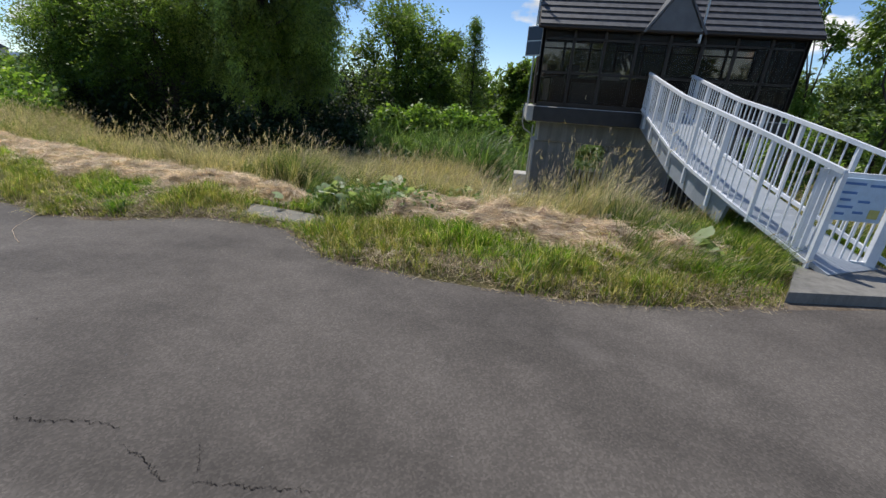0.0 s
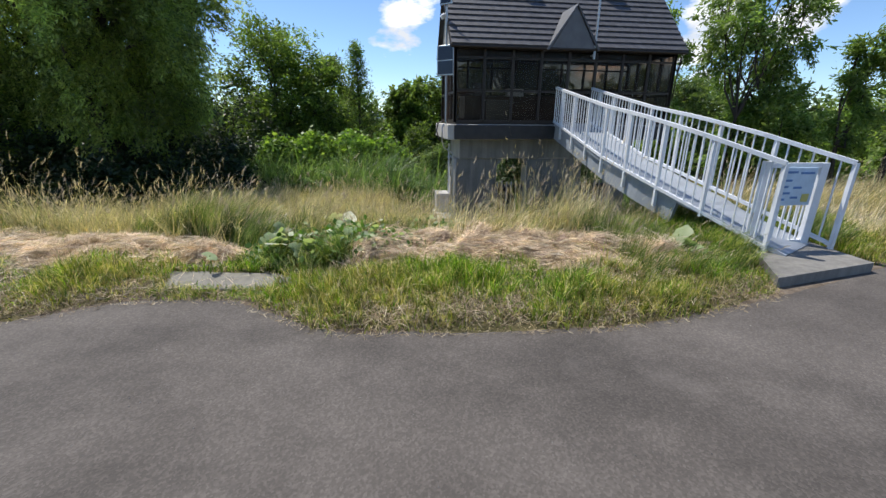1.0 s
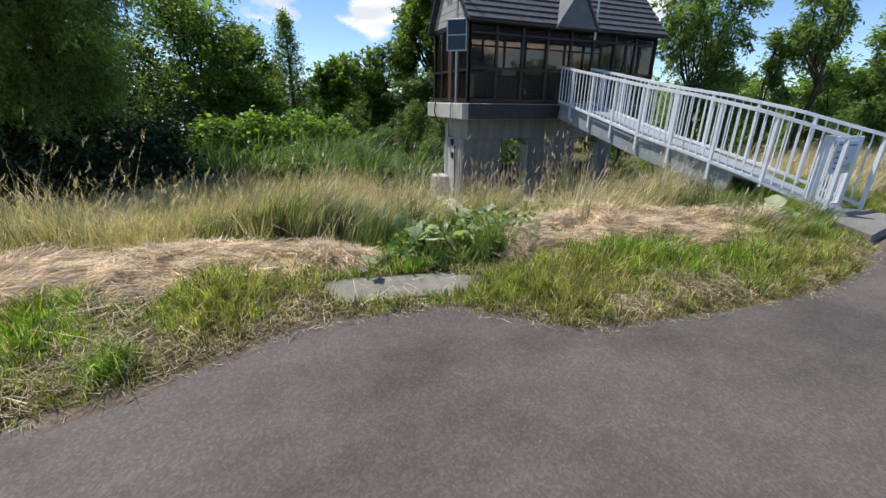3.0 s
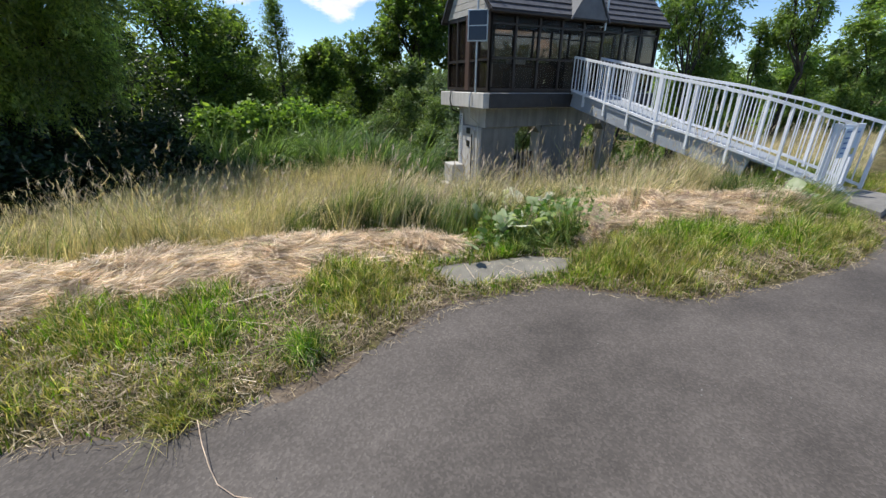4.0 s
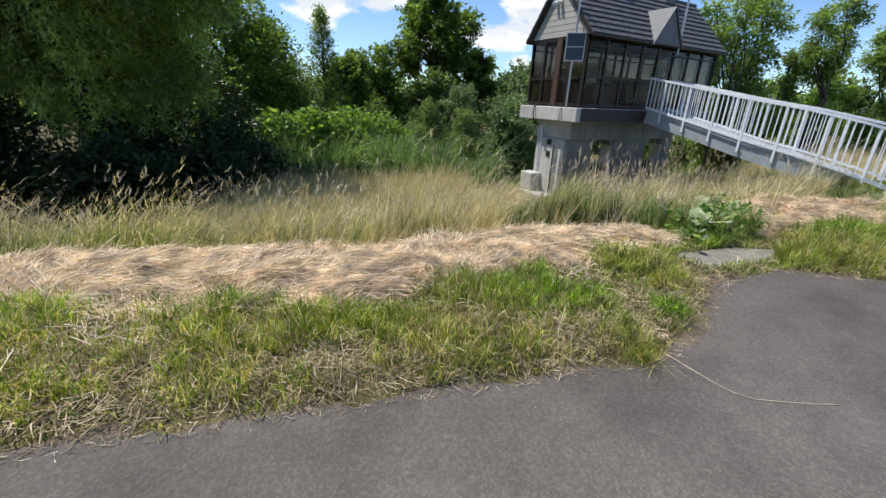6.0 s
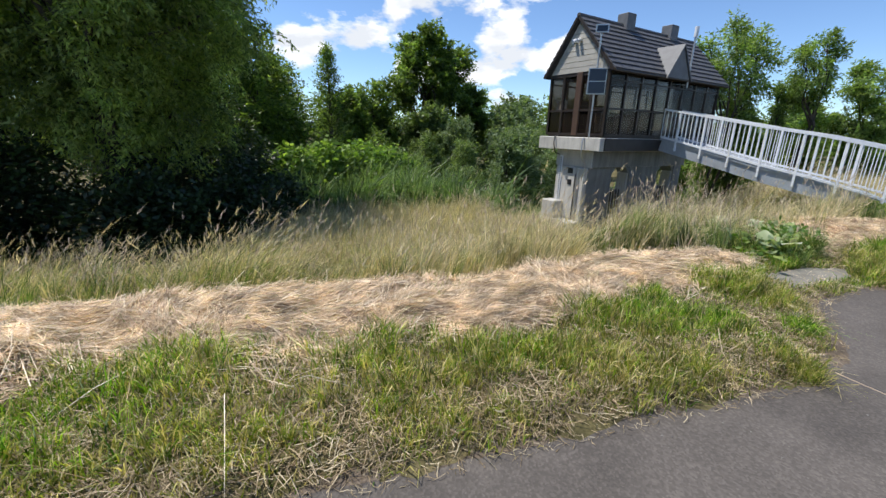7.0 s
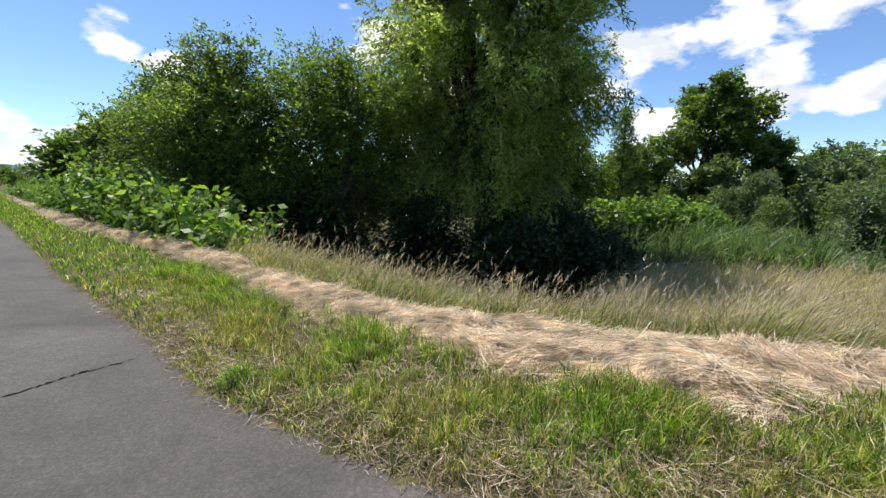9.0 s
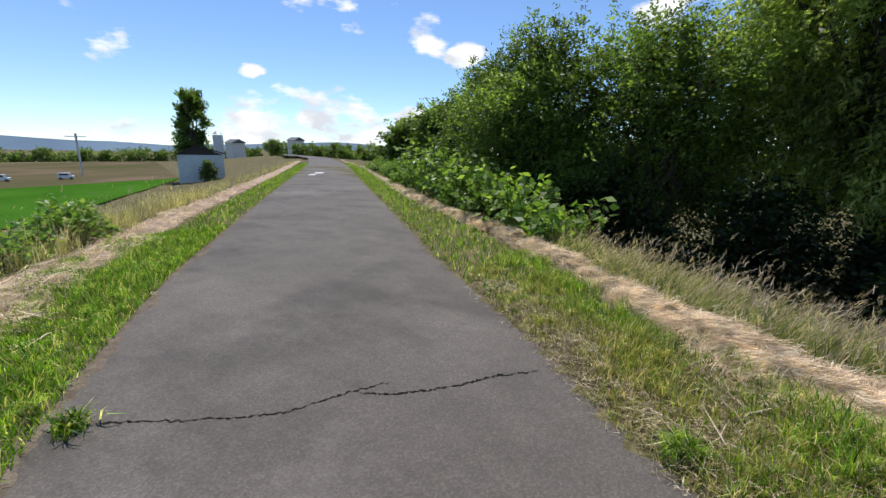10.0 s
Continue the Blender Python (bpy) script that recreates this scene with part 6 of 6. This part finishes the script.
crack([(-13.41, 3.44), (-13.03, 3.74), (-12.76, 3.97), (-12.57, 4.16), (-12.49, 4.35), (-12.40, 4.57), (-12.25, 4.83)], 0.011, 1)
crack([(-12.35, 4.60), (-12.2, 4.68), (-12.07, 4.79), (-11.86, 5.04), (-11.66, 5.34), (-11.43, 5.61)], 0.013, 2)
crack([(-0.26, 0.28), (-0.03, 0.30), (0.2, 0.34), (0.29, 0.30)], 0.0035, 3)
crack([(0.36, 0.25), (0.59, 0.17), (0.7, 0.13)], 0.0035, 4)
crack([(0.68, 0.34), (0.73, 0.25), (0.80, 0.19)], 0.0025, 5)
crack([(0.78, 0.15), (0.89, 0.15), (1.09, 0.18), (1.3, 0.21)], 0.003, 6)
# worn white marking far along the path
MARK = plain("worn_marking", (0.62, 0.62, 0.60), 0.7, 0, 0.3, 3)
for o in ([(-32.3, 20.6), (-33.0, 21.3), (-33.3, 21.0), (-32.6, 20.3)], [(-33.6, 22.3), (-34.6, 23.3), (-35.0, 22.9), (-34.0, 21.9)]):
    part("marking", prism(bmesh.new(), o, 2, 0.005, 0.009), MARK, road, "worn white paint marking")
# dusty soil washed over the edge of the asphalt
DIRT = Mat("dusty_soil", 0.95, 0, 0.1)
dirt_c = DIRT.ramp(DIRT.noise(5, 6, 0.7), [(0.3, (0.09, 0.07, 0.052)), (0.55, (0.165, 0.132, 0.102)), (0.75, (0.26, 0.22, 0.18))])
DIRT.color(DIRT.mix(dirt_c, DIRT.ramp(DIRT.noise(70, 3), [(0.3, grey(0.65)), (0.7, grey(1.1))]), 1.0, "MULTIPLY")).bump(DIRT.noise(60, 4), 0.8, 0.006)


def dirt_strip(line, x0, x1, wide, seed):
    """An uneven ribbon of soil along a road edge, thin over the asphalt."""
    p = resample(line, 0.04)
    p = p[(p[:, 0] > x0) & (p[:, 0] < x1)]
    d = np.gradient(p, axis=0)
    d /= np.linalg.norm(d, axis=1)[:, None]
    nr = np.stack([-d[:, 1], d[:, 0]], 1)
    if side_of(RIGHT_EDGE, *(p[len(p) // 2] + nr[len(p) // 2] * 0.2)) > 0 or -side_of(LEFT_EDGE, *(p[len(p) // 2] + nr[len(p) // 2] * 0.2)) > 0:
        nr = -nr
    w = wide * np.clip(0.45 + 0.9 * noise_at(p, 1.3, seed) + 0.5 * noise_at(p, 5.0, seed + 2) + 0.35 * noise_at(p, 16.0, seed + 5), 0.02, 1.6)
    n = len(p)
    a = np.concatenate([p - nr * 0.12, np.full((n, 1), 0.0065)], 1)
    b = np.concatenate([p + nr * (w * 0.6)[:, None], np.full((n, 1), 0.006)], 1)
    c = np.concatenate([p + nr * w[:, None], np.full((n, 1), 0.0032)], 1)
    i = np.arange(n - 1)[:, None]
    f = np.concatenate([i + [0, 1, n + 1, n], i + [n, n + 1, 2 * n + 1, 2 * n]], 0)
    ob = mesh_from("soil_edge", np.concatenate([a, b, c]), f, DIRT.m, smooth=True)
    return tagged(ob, "dusty pale soil spilling over the asphalt edge", "soil", kind="structure")


dirt_strip(RIGHT_EDGE, -30, 7, 0.05, 1.0)
dirt_strip(LEFT_EDGE, -40, -11, 0.14, 4.0)
# the worn bare corner by the slabs
bm = bmesh.new()
mid_v, ring = bm.verts.new((-2.36, 2.79, 0.012)), []
for k in range(40):
    a = 2 * math.pi * k / 40
    q = 1 + 0.35 * noise.noise((math.cos(a) * 1.7, math.sin(a) * 1.7, 3.0)) + 0.2 * noise.noise((math.cos(a) * 6, math.sin(a) * 6, 5.0))
    ring.append(bm.verts.new((-2.36 + q * (0.34 * math.cos(a) - 0.06 * math.sin(a)), 2.79 + q * (0.15 * math.cos(a) + 0.07 * math.sin(a)), 0.0032)))
for a, b in zip(ring, ring[1:] + ring[:1]):
    bm.faces.new((mid_v, a, b))
tagged(part("bare_corner", bm, DIRT.m), "bare dusty corner worn beside the grass", "soil", kind="structure")
# long bleached stalks lying about in the mown grass
root, r, l = scatter(520, -13, 3, 2.1, 9, lambda r, l, x, y: (r > 0.1) & (r < 1.9) & ~on_step(x, y))
n = len(root)
root[:, 2] += rng.uniform(0.05, 0.10, n)
ob = strands("long_stalk", root, np.concatenate([rng.normal(0, 1, (n, 2)), rng.normal(0, 0.12, (n, 1))], 1), rng.uniform(0.25, 0.6, n), rng.uniform(0.002, 0.0038, n), STRAW)
tagged(ob, "long bleached stalks lying in the mown grass", "straw", kind="stuff")
# grit on the asphalt
n = 700
gp, _, _ = scatter(9000, -14, 6, -1.5, 6, lambda r, l, x, y: (r < -0.05) & (l < -0.3))
gp = gp[: n]
gp[:, 2] = 0.006
ang = rng.uniform(0, 6.28, len(gp))
s = rng.uniform(0.002, 0.006, len(gp))
corners = []
for k in range(4):
    q = ang + k * 1.57 + rng.normal(0, 0.25, len(gp))
    corners.append(gp + np.stack([np.cos(q) * s, np.sin(q) * s, 0 * s], 1))
gv = np.stack(corners + [gp + np.stack([0 * s, 0 * s, s * 0.8], 1)], 1).reshape(-1, 3)
b = (np.arange(len(gp)) * 5)[:, None]
gf2 = np.concatenate([b + [0, 1, 4], b + [1, 2, 4], b + [2, 3, 4], b + [3, 0, 4]], 0)
grit = mesh_from("grit", gv, gf2, leafy("grit_stone", [(0.0, (0.08, 0.075, 0.07)), (0.6, (0.22, 0.21, 0.19)), (1.0, (0.30, 0.29, 0.27))], 0.0, 0.8))
tagged(grit, "loose grit scattered on the asphalt", "grit", kind="stuff")
# hay band on the field side
LH_NEAR = np.array([(-14.4, 2.9), (-15.3, 3.35), (-16.4, 4.1), (-20.6, 7.4), (-36, 20.8), (-60, 41)])
LH_FAR = np.array([(-15.0, 2.3), (-15.9, 2.8), (-17.0, 3.6), (-21.1, 6.9), (-36.5, 20.3), (-60.5, 40.5)])
windrow("hay_windrow", LH_FAR, LH_NEAR, 0.08, 160, 9000, "thin row of raked hay on the field side of the path")
